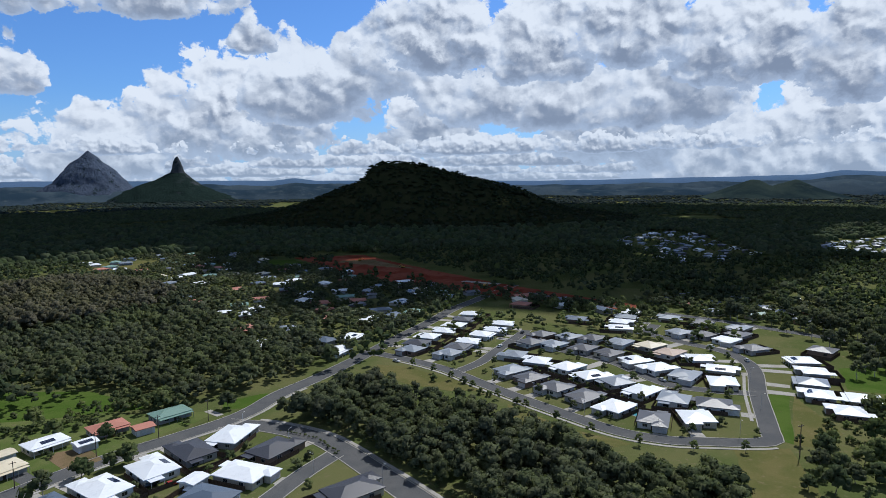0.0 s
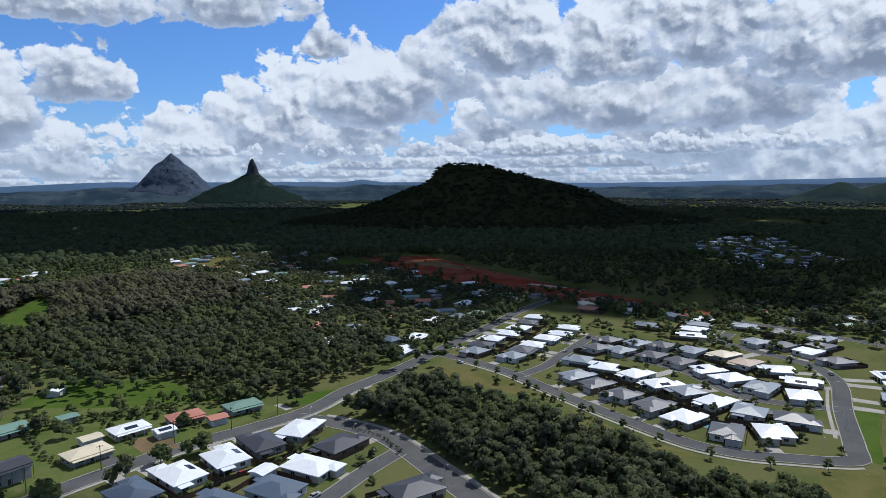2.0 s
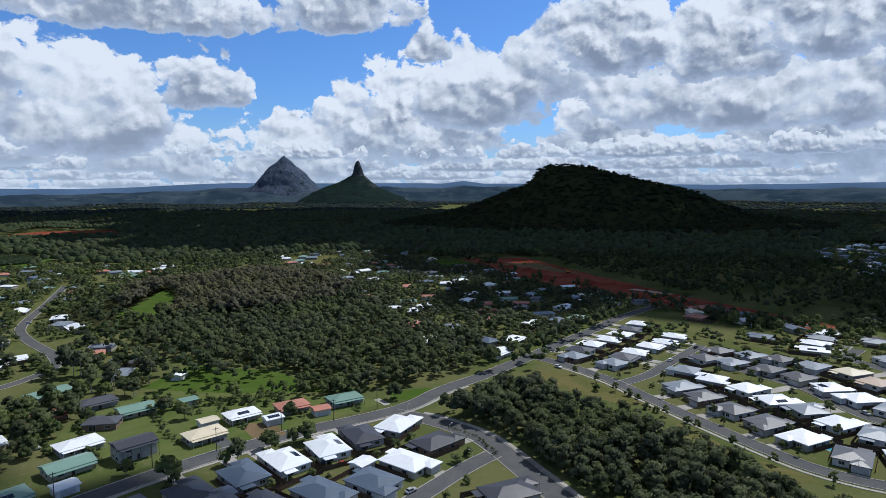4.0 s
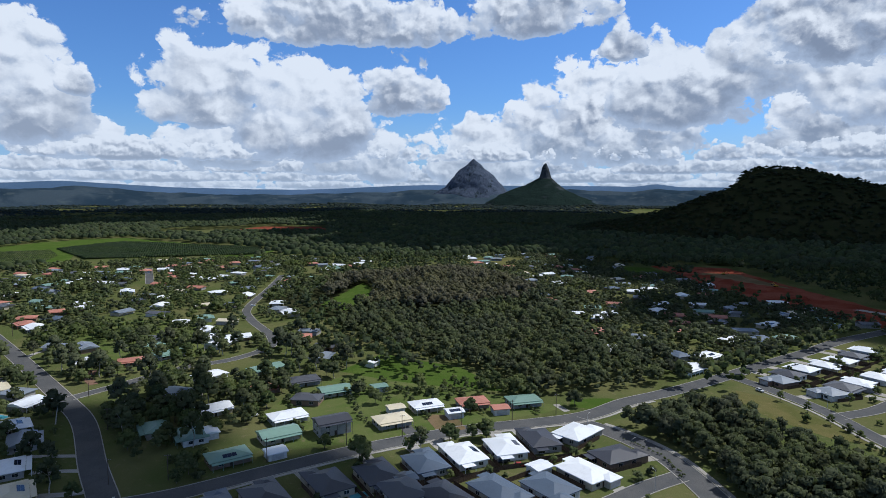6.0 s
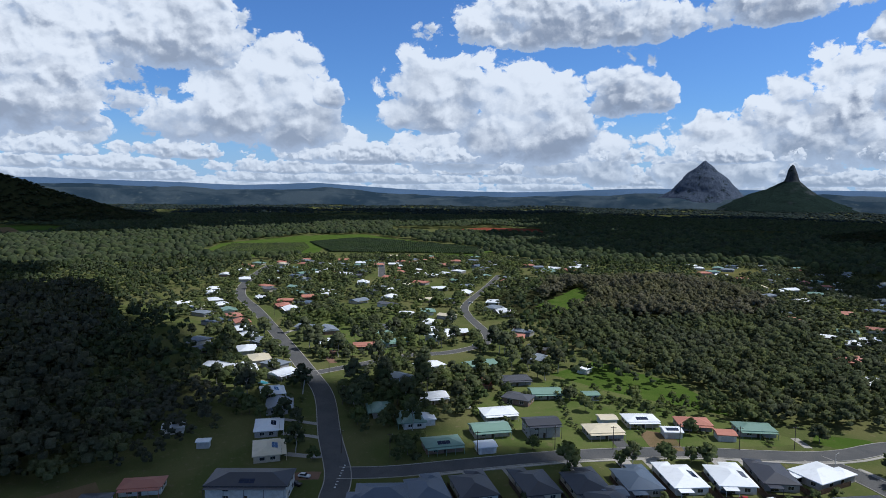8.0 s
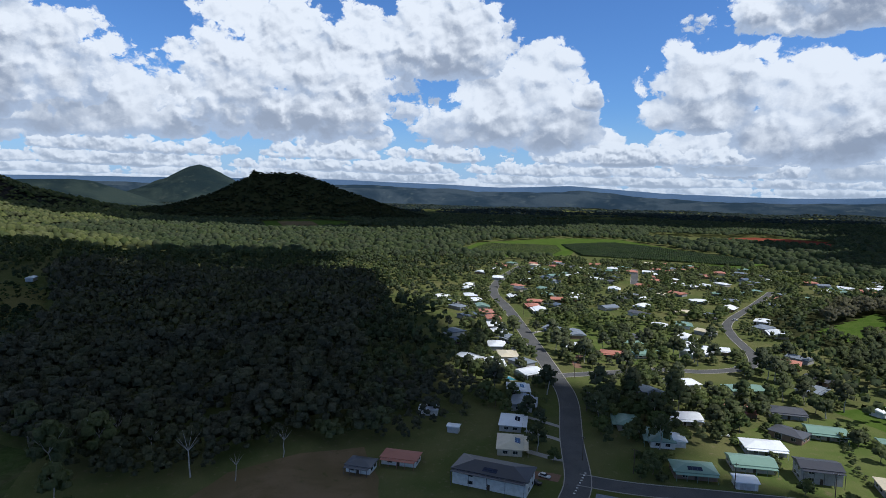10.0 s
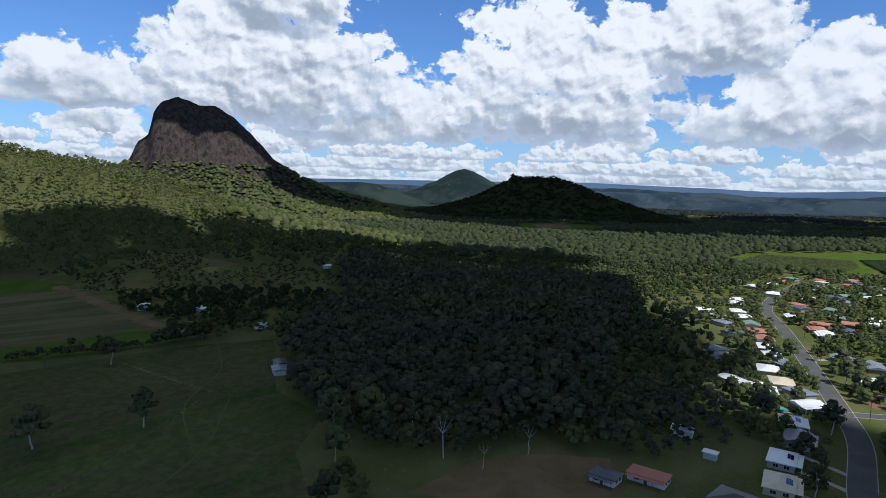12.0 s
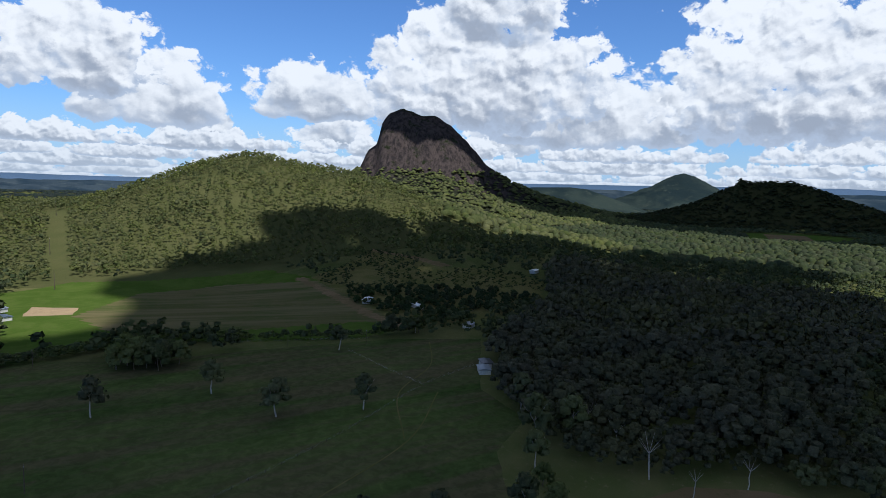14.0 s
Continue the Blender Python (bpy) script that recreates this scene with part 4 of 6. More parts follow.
# places of houses by district: x, y, roof
ESTATE_A = "104 248 W,86 247 G,118 263 D,103 270 L,74 261 W,64 275 G,53 288 G,43 303 G,74 305 W,84 295 L,92 281 W,121 304 L,135 293 W,143 313 W,112 317 W,104 331 W,65 320 W,35 316 L,51 332 W"
ESTATE_B = "140 333 W,128 345 T,94 346 D,82 357 D,66 367 L,53 372 G,40 345 L,63 391 G,79 385 L,93 380 D,107 370 L,122 361 C,173 372 W,179 352 G,152 393 L,165 386 G,177 418 G,194 402 L,186 385 D,161 435 L,123 424 W,117 407 W,138 454 W,131 439 L"
ESTATE_C = "41 423 W,21 456 W,14 437 G,8 420 W,34 405 W,24 393 W,15 376 W,8 363 G,3 350 L,-16 373 D,-19 359 L,-10 389 W,0 404 W,193 326 W,188 307 W,177 290 L,170 273 W,186 266 W,170 252 W,216 346 G,95 435 B,63 491 R"
NEAR = "-120 179 B,-112 193 W,-102 207 W,-94 221 D,-84 235 W,-69 203 W,-75 186 B,-89 175 B,-64 222 D,-101 162 D,-150 131 D,-139 149 D,-129 163 D,-164 104 B,-157 117 B,-30 190 D,-115 158 G"
ACRE = "-154 230 W hip s,-156 207 C hip,-138 245 R hip,-119 260 N hip,-172 187 D gable t,-204 224 N gable,-219 272 W shed,-185 145 N hip s,-232 147 N hip,-214 151 N hip,-284 116 W hip s,-264 111 L gable,-242 97 W hip s,-220 88 C hip s"
SHEDS = "-163 219 C,-123 244 R,-138 229 W,-188 239 N,-173 157 W,-84 198 W,-119 165 B,-210 156 W,-330 62 L"
LEFT = "-346 134 C,-330 120 W,-371 136 W,-405 150 W,-427 155 W,-451 162 R,-476 165 R,-502 170 N,-530 173 W,-596 186 W,-556 176 W,-718 240 W,-620 195 W,-772 290 R,-745 270 W"
TOWN = "-391 203 L,-357 186 W,-477 214 W,-496 216 R,-544 218 W,-359 226 N,-334 221 N,-275 206 W,-574 339 W,-520 316 G,-480 312 W,-405 279 W,-366 274 W,-349 260 W,-330 255 W,-405 300 N,-260 231 N,-295 295 R,-460 386 W,-405 375 W,-365 351 W,-197 186 W"
FAR_ROW = "-702 439 R,-716 485 R,-708 517 R,-650 512 R,-735 430 W,-678 554 R,-728 552 R,-643 271 W,-670 245 W"
BEYOND = "-257 515 B,-281 655 W,-253 714 W,-150 483 W,-114 377 W,-137 417 R,-96 396 L,-88 450 R,-60 391 W,-64 357 W,-76 383 B,-55 439 W,-120 519 W,-39 452 B,-24 467 N,-37 507 W,-245 619 W,-307 669 C,-437 775 W,-318 590 W,-153 630 W,-110 688 W,-33 555 L,-124 549 W"


def district(rows, group, styles, sizes, fenced=False):
    dice = random.Random(group)
    for k, row in enumerate(rows.split(",")):
        x, y, roof, *more = row.split()
        x, y = float(x), float(y)
        turn, reach = street_turn(x, y)
        style = more[0] if more else styles[k % len(styles)]
        w, d = sizes[(k * 5 + 1) % len(sizes)]
        if style == "shed":
            w, d = 7.0, 6.0
        put_house(x, y, roof, w, d, style, group, 5.4 if "t" in more else 2.7, "s" in more or (roof in "WL" and dice.random() < 0.18), turn)
        if fenced:
            fence(x, y, w, d, turn, group + " fences")
            if reach < 32:
                driveway(x, y, w, d, turn, reach - 4.2, -w * 0.27 if style == "wing" else w * 0.27)


district(ESTATE_A, "houses of the new estate", ["wing", "patio"], [(11.5, 13.0), (12.5, 12.0), (12.0, 14.0)], True)
district(ESTATE_B, "houses of the new estate", ["patio", "wing"], [(12.0, 12.5), (12.5, 11.5)], True)
district(ESTATE_C, "houses of the new estate", ["wing", "hip"], [(12.5, 12.5), (12.0, 11.5)], True)
district(NEAR, "houses along the main street", ["wing", "patio"], [(11.5, 16.5), (12.0, 15.5)], True)
district(ACRE, "houses on large lots", ["hip"], [(14.5, 9.5), (13.5, 9.0)])
district(SHEDS, "garden sheds", ["shed"], [(7.0, 6.0)])
district(LEFT, "houses of the old town", ["hip", "gable"], [(14.0, 9.0), (15.5, 9.5)])
district(TOWN, "houses of the old town", ["gable", "hip"], [(15.0, 9.5), (17.0, 10.0)])
district(FAR_ROW, "houses of the old town", ["hip"], [(17.0, 11.0)])
district(BEYOND, "houses of the old town", ["hip", "gable"], [(15.0, 9.5)])

TOWN_AREA = [(-575, 150), (-620, 180), (-803, 300), (-860, 420), (-720, 640), (-553, 687), (-460, 534), (-401, 395), (-290, 300), (-213, 255), (-158, 246), (-92, 273), (-110, 215), (-194, 95), (-306, 90)]
TOWN_BEHIND = [(-466, 790), (-421, 876), (-300, 899), (-157, 762), (-83, 640), (7, 500), (-35, 400), (-47, 358), (-109, 382), (-182, 441), (-310, 576)]
ESTATE_AREA = [(-45, 350), (40, 250), (100, 215), (250, 240), (330, 360), (150, 540), (20, 500)]
FAR_ESTATE = [(262, 986), (414, 1207), (470, 1150), (433, 965), (407, 745), (282, 740)]
SUNNY_ESTATE = [(535, 906), (737, 1028), (800, 1000), (640, 850), (546, 760), (490, 790)]


DISTANT_ROOFS = {key: Shape() for key in ROOFS}
DISTANT_WALLS = [Shape() for _ in WALLS]


def far_house(x, y, roof, w, d, style, turn):
    """A house too far off to be told from its neighbours: walls, verandah and roof go into the joined rest."""
    c, s = math.cos(radians(turn)), math.sin(radians(turn))
    wall, top = Shape(), Shape()
    wall.box(-w / 2, -d / 2, -0.3, w / 2, d / 2, 2.7)
    top.hip(-w / 2, -d / 2, w / 2, d / 2, 2.7, min(w, d) * 0.135, gable=style == "gable")
    top.box(-w / 2, -d / 2 - 2.4, 2.5, w / 2, -d / 2 - 0.6, 2.62)
    for one, to in ((wall, DISTANT_WALLS[int(abs(x) * 7 + abs(y) * 3) % 4]), (top, DISTANT_ROOFS[roof])):
        to.add([(x + p * c - q * s, y + p * s + q * c, r) for p, q, r in one.v], one.f)
    HOUSE_SPOTS.append((x, y, max(w, d) / 2))


def scatter_houses(area, count, group, seed, apart=22.0, sizes=((15.0, 9.5), (13.0, 9.0))):
    dice = random.Random(seed)
    xs, ys = [p[0] for p in area], [p[1] for p in area]
    made = 0
    for _ in range(count * 30):
        if made >= count:
            break
        x, y = dice.uniform(min(xs), max(xs)), dice.uniform(min(ys), max(ys))
        if not inside(area, np.array([x]), np.array([y]))[0]:
            continue
        if min(math.hypot(x - a, y - b) for a, b, _ in HOUSE_SPOTS) < apart or np.hypot(ROAD_POINTS[:, 0] - x, ROAD_POINTS[:, 1] - y).min() < 14:
            continue
        roof, (w, d), style = dice.choice("WWLCGRNLBRN"), dice.choice(sizes), dice.choice(["hip", "gable"])
        turn = dice.choice([20, 110, 200, 65]) + dice.uniform(-8, 8)
        if math.hypot(x, y) > 430:
            far_house(x, y, roof, w, d, style, turn)
        else:
            put_house(x, y, roof, w, d, style, group, turn=turn)
        made += 1


scatter_houses(TOWN_AREA, 120, "houses of the old town", 5, 16.5)
BACK_STRIP = [(-30, 520), (30, 520), (80, 480), (140, 440), (185, 448), (150, 478), (60, 545), (-5, 590), (-70, 640), (-60, 570)]
BACK_RIGHT = [(150, 500), (200, 445), (232, 400), (285, 345), (350, 420), (300, 500), (220, 545)]
scatter_houses(BACK_STRIP, 14, "houses behind the estate", 31, 17.0)
scatter_houses(BACK_RIGHT, 18, "houses behind the estate", 32, 18.0)
scatter_houses(TOWN_BEHIND, 66, "houses of the old town", 6, 19.0)


def far_estate():
    """The estate across the woods, too far off to pick apart."""
    dice, spots = random.Random(8), []
    shapes = {"W": Shape(), "L": Shape(), "G": Shape()}
    while len(spots) < 105:
        area = FAR_ESTATE if len(spots) < 60 else SUNNY_ESTATE
        x, y = dice.uniform(250, 810), dice.uniform(730, 1210)
        if inside(area, np.array([x]), np.array([y]))[0] and all(math.hypot(x - a, y - b) > 17 for a, b in spots):
            spots.append((x, y))
            turn, one = radians(dice.choice([20, 110, 65])), Shape()
            one.box(-6.5, -4.5, 0, 6.5, 4.5, 2.7).hip(-6.5, -4.5, 6.5, 4.5, 2.7, 1.4)
            c, s = math.cos(turn), math.sin(turn)
            shapes[dice.choice("WLLG")].add([(x + p * c - q * s, y + p * s + q * c, r) for p, q, r in one.v], one.f)
            HOUSE_SPOTS.append((x, y, 6.5))
    for key, shape in shapes.items():
        tagged(new("distant_houses", shape.mesh("distant_houses", ROOFS[key])), "far houses with " + ROOF_WORDS[key] + " roofs among trees", "houses", kind="stuff")


far_estate()
for key, shape in DISTANT_ROOFS.items():
    if shape.v:
        tagged(new("distant_roofs", shape.mesh("distant_roofs", ROOFS[key])), ROOF_WORDS[key] + " roofs of houses among far trees", "houses", kind="stuff")
for wall_mat, shape in zip(WALLS, DISTANT_WALLS):
    if shape.v:
        tagged(new("distant_walls", shape.mesh("distant_walls", wall_mat)), WALL_WORDS[wall_mat.name] + " walls of houses among far trees", "houses", kind="stuff")
HOUSE_XY = np.array([(a, b) for a, b, _ in HOUSE_SPOTS])
HOUSE_R = np.array([c for _, _, c in HOUSE_SPOTS])


# ---- trees and woods ----
CORE = np.array([(x, y, z) for x in (-0.60, 0.60) for y in (-0.60, 0.60) for z in (-0.5, 0.60)])
CORE_FACES = ((0, 1, 3, 2), (4, 6, 7, 5), (0, 4, 5, 1), (2, 3, 7, 6), (1, 5, 7, 3), (0, 2, 6, 4))


def leaf_crown(seed, tall, wide, clumps, leaves, size, base=0.35):
    """Rounded clumps on the limbs: a dense heart each, with leaf sprays standing off it. All quads, with the crown's soft normals."""
    rng = np.random.default_rng(seed)
    verts, normals = [], []
    middle = np.array([0, 0, tall * (base + 0.30 * (1 - base))])
    for c in range(clumps):
        a, u = c * 2.4 + rng.uniform(-0.5, 0.5), (c + rng.uniform(0.2, 0.8)) / clumps
        h = tall * (base + (0.90 - base) * u)
        reach = wide * (0.72 * rng.uniform(0.75, 1.1)) * math.sqrt(max(0.0, 1 - (u * 1.05) ** 2.2))
        centre = np.array([np.cos(a) * reach, np.sin(a) * reach, h])
        r = wide * rng.uniform(0.34, 0.52)
        made = []
        heart = centre + CORE * r * rng.uniform(0.8, 1.1, (8, 3)) * (1, 1, 0.8)
        for face in CORE_FACES:
            made += [heart[i] for i in face]
        for _ in range(leaves):
            way = rng.normal(size=3)
            way[2] = abs(way[2]) * 1.1 - 0.3
            way /= np.linalg.norm(way)
            at = centre + way * r * rng.uniform(0.85, 1.15) * (1, 1, 0.8)
            normal = way + rng.normal(size=3) * 0.45
            normal /= np.linalg.norm(normal)
            side = np.cross(normal, rng.normal(size=3))
            side /= np.linalg.norm(side)
            up = np.cross(normal, side)
            s, q = size * rng.uniform(0.6, 1.35), size * rng.uniform(0.5, 1.1)
            for p in ((-s, -q * 0.6), (s * 0.7, -q), (s, q * 0.7), (-s * 0.6, q)):
                made.append(at + side * p[0] + up * p[1])
        made = np.array(made)
        out, all_out = made - centre, made - middle
        soft = out / (np.linalg.norm(out, axis=1, keepdims=True) + 1e-6) + 0.6 * all_out / (np.linalg.norm(all_out, axis=1, keepdims=True) + 1e-6) + np.repeat(rng.normal(size=(len(made) // 4, 3)), 4, 0) * 0.30 + (0, 0, 0.6)
        verts.append(made)
        normals.append(soft / (np.linalg.norm(soft, axis=1, keepdims=True) + 1e-6))
    verts = np.concatenate(verts)
    return verts, np.arange(len(verts)).reshape(-1, 4), np.concatenate(normals)


def dome(seed, sides=6, skirt=True):
    """A ragged rounded canopy for far woods, unit radius and height."""
    rng = np.random.default_rng(seed)
    verts = [(0.15 * rng.normal(), 0.15 * rng.normal(), 1.0)]
    for r, z in ((0.72, 0.86), (1.0, 0.42)) if skirt else ((1.0, 0.45),):
        for k in range(sides):
            a = 2 * np.pi * (k + (0.5 if r == 1.0 else 0)) / sides
            q = r * rng.uniform(0.72, 1.25)
            verts.append((q * np.cos(a), q * np.sin(a), z * rng.uniform(0.85, 1.12)))
    faces = [(0, 1 + k, 1 + (k + 1) % sides) for k in range(sides)]
    for k in range(sides if skirt else 0):
        a, b, c, d = 1 + k, 1 + (k + 1) % sides, 1 + sides + k, 1 + sides + (k + 1) % sides
        faces += [(a, c, b), (b, c, d)]
    verts = np.array(verts)
    out = verts - (0, 0, 0.35)
    return verts, np.array(faces), out / np.linalg.norm(out, axis=1, keepdims=True)


def gather(protos, x, y, z, wide, tall, seed):
    """Copies of prototype crowns joined into arrays."""
    rng = np.random.default_rng(seed)
    vs, fs, ts, ns, total = [], [], [], [], 0
    pick = rng.integers(0, len(protos), len(x))
    for k, (pv, pf, pn) in enumerate(protos):
        m = np.where(pick == k)[0]
        if not len(m):
            continue
        a = rng.uniform(0, 2 * np.pi, len(m))
        c, s = np.cos(a)[:, None], np.sin(a)[:, None]
        px = (pv[None, :, 0] * c - pv[None, :, 1] * s) * wide[m, None] + x[m, None]
        py = (pv[None, :, 0] * s + pv[None, :, 1] * c) * wide[m, None] + y[m, None]
        pz = pv[None, :, 2] * tall[m, None] + z[m, None]
        vs.append(np.stack([px, py, pz], -1).reshape(-1, 3))
        ns.append(np.stack([pn[None, :, 0] * c - pn[None, :, 1] * s, pn[None, :, 0] * s + pn[None, :, 1] * c, pn[None, :, 2] + 0 * c], -1).reshape(-1, 3))
        fs.append((pf[None] + (total + np.arange(len(m)) * len(pv))[:, None, None]).reshape(-1, pf.shape[1]))
        ts.append(np.repeat(rng.uniform(0, 1, len(m)), len(pv)))
        total += len(m) * len(pv)
    return np.concatenate(vs), np.concatenate(fs), np.concatenate(ts), np.concatenate(ns)


def spread(area, gap, seed):
    """Jittered places over a polygon."""
    rng = np.random.default_rng(seed)
    xs, ys = [p[0] for p in area], [p[1] for p in area]
    gx, gy = np.meshgrid(np.arange(min(xs), max(xs), gap), np.arange(min(ys), max(ys), gap))
    x = gx.ravel() + rng.uniform(-0.48, 0.48, gx.size) * gap
    y = gy.ravel() + rng.uniform(-0.48, 0.48, gx.size) * gap
    m = inside(area, x, y)
    return x[m], y[m]


def free_of(x, y, road=6.0, walls=2.5):
    ok = np.ones(len(x), bool)
    for i in range(0, len(x), 2000):
        sl = slice(i, i + 2000)
        ok[sl] &= np.hypot(x[sl, None] - ROAD_POINTS[None, :, 0], y[sl, None] - ROAD_POINTS[None, :, 1]).min(1) > road
        ok[sl] &= (np.hypot(x[sl, None] - HOUSE_XY[None, :, 0], y[sl, None] - HOUSE_XY[None, :, 1]) - HOUSE_R[None]).min(1) > walls
    return ok


GUMS = [leaf_crown(k, 1.0, 0.36, 7, 14, 0.036, 0.40) for k in range(6)]
GUMS_LOW = [leaf_crown(20 + k, 1.0, 0.38, 3, 4, 0.10, 0.48) for k in range(6)]
GUMS_FINE = [leaf_crown(40 + k, 1.0, 0.36, 9, 24, 0.034, 0.34) for k in range(6)]
TOWN_CROWNS = [leaf_crown(120 + k, 1.0, 0.50, 5, 6, 0.085, 0.22) for k in range(6)]
DOMES = [dome(k) for k in range(6)]
CAPS = [dome(k, 6, False) for k in range(6)]


def wood(name, label, x, y, protos, mat, tall, seed, wide=1.0, sink=0.0):
    rng = np.random.default_rng(seed)
    h = rng.uniform(tall[0], tall[1], len(x)) * (0.85 + 0.3 * np.array([noise.noise((a * 0.02, b * 0.02, seed)) for a, b in zip(x, y)]))
    v, f, t, soft = gather(protos, x, y, land(x, y) - sink, h * wide * rng.uniform(0.85, 1.2, len(x)), h, seed + 1)
    return tagged(new(name, mesh_of(name, v, f, mat, t, normals=soft)), label, "woods", kind="stuff")


WOOD_NEAR = [(-74, 264), (-66, 252), (-50, 245), (-30, 226), (-14, 207), (4, 190), (30, 150), (80, 150), (92, 188), (93, 196), (73, 198), (57, 208), (44, 219), (25, 238), (10, 259), (-4, 272), (-23, 285), (-40, 296), (-54, 281), (-63, 265)]
WOOD_MID = [(-201, 300), (-151, 296), (-120, 276), (-96, 292), (-72, 325), (-58, 352), (-83, 384), (-125, 414), (-161, 431), (-218, 514), (-323, 604), (-381, 615), (-435, 515), (-412, 437), (-330, 363), (-287, 321), (-240, 305)]
WOOD_DARK = [(-345, -143), (-274, -107), (-232, -74), (-209, -47), (-224, -20), (-236, 4), (-251, 26), (-303, 40), (-411, 52), (-524, 90), (-650, 98), (-700, 40), (-700, -150), (-640, -200), (-468, -148)]
CLEARING = [(-364, 385), (-388, 470), (-338, 429), (-330, 380)]
slope_field(CLEARING, LUSH, "clearing", "bright green clearing among the trees", 0.4)


GROVE = [(-322, 178), (-325, 203), (-252, 214), (-220, 213), (-204, 167), (-211, 131), (-207, 116), (-252, 141)]
WOOD_YARDS = [(-628, 47), (-465, 93), (-364, 90), (-312, 79), (-280, 65), (-251, 51), (-235, 33), (-235, 12), (-271, -37), (-469, -36)]


def build_woods():
    x, y = spread(WOOD_NEAR, 5.0, 11)
    m = free_of(x, y, 9.5, 1)
    x, y = x[m], y[m]
    wood("woodland", "dense grey-green gum woodland beside the streets", x, y, GUMS_FINE, LEAVES, (7, 15), 12)
    x, y = spread(WOOD_MID, 5.5, 13)
    m = ~inside(CLEARING, x, y)
    x, y = x[m], y[m]
    m = free_of(x, y, 6, 1)
    x, y = x[m], y[m]
    dull = np.hypot(x + 330, y - 500) < 105
    wood("woodland", "dense green woodland behind the large lots", x[~dull], y[~dull], GUMS, LEAVES, (6, 15), 14)
    wood("woodland", "brownish thin-leaved wood on a rise", x[dull], y[dull], GUMS, DULL, (9, 15), 15)
    x, y = spread([(-112, 268), (-140, 258), (-158, 258), (-158, 285), (-150, 298), (-122, 280)], 5.0, 25)
    m = free_of(x, y, 8, 2)
    wood("woodland", "leafy garden trees behind the large lots", x[m], y[m], GUMS, GARDEN, (5, 10), 26)
    x, y = spread(WOOD_YARDS, 7.5, 19)
    m = free_of(x, y, 14, 6) & ~inside(WOOD_DARK, x, y)
    wood("woodland", "shaded trees behind the houses", x[m], y[m], GUMS, LEAVES, (8, 15), 20)
    x, y = spread([(-232, 36), (-228, 50), (-246, 62), (-252, 80), (-272, 96), (-300, 96), (-340, 92), (-345, 56), (-260, 24)], 7.5, 27)
    m = free_of(x, y, 10, 2) & ~inside(WOOD_DARK, x, y)
    wood("woodland", "shaded trees round the back yards", x[m], y[m], GUMS, SHADED_GUMS, (6, 12), 28)
    x, y = spread(GROVE, 8.5, 23)
    m = free_of(x, y, 8, 2)
    wood("woodland", "dense dark garden grove among the houses", x[m], y[m], GUMS, LEAVES, (6, 12), 24)
    x, y = spread(WOOD_DARK, 7.0, 16)
    near = np.hypot(x, y) < 420
    wood("woodland", "tall gum wood beside the paddock", x[near], y[near], GUMS, SHADED_GUMS, (9, 20), 17)
    wood("woodland", "tall gum wood beyond the paddock", x[~near], y[~near], GUMS_LOW, SHADED_GUMS, (13, 20), 18)


build_woods()


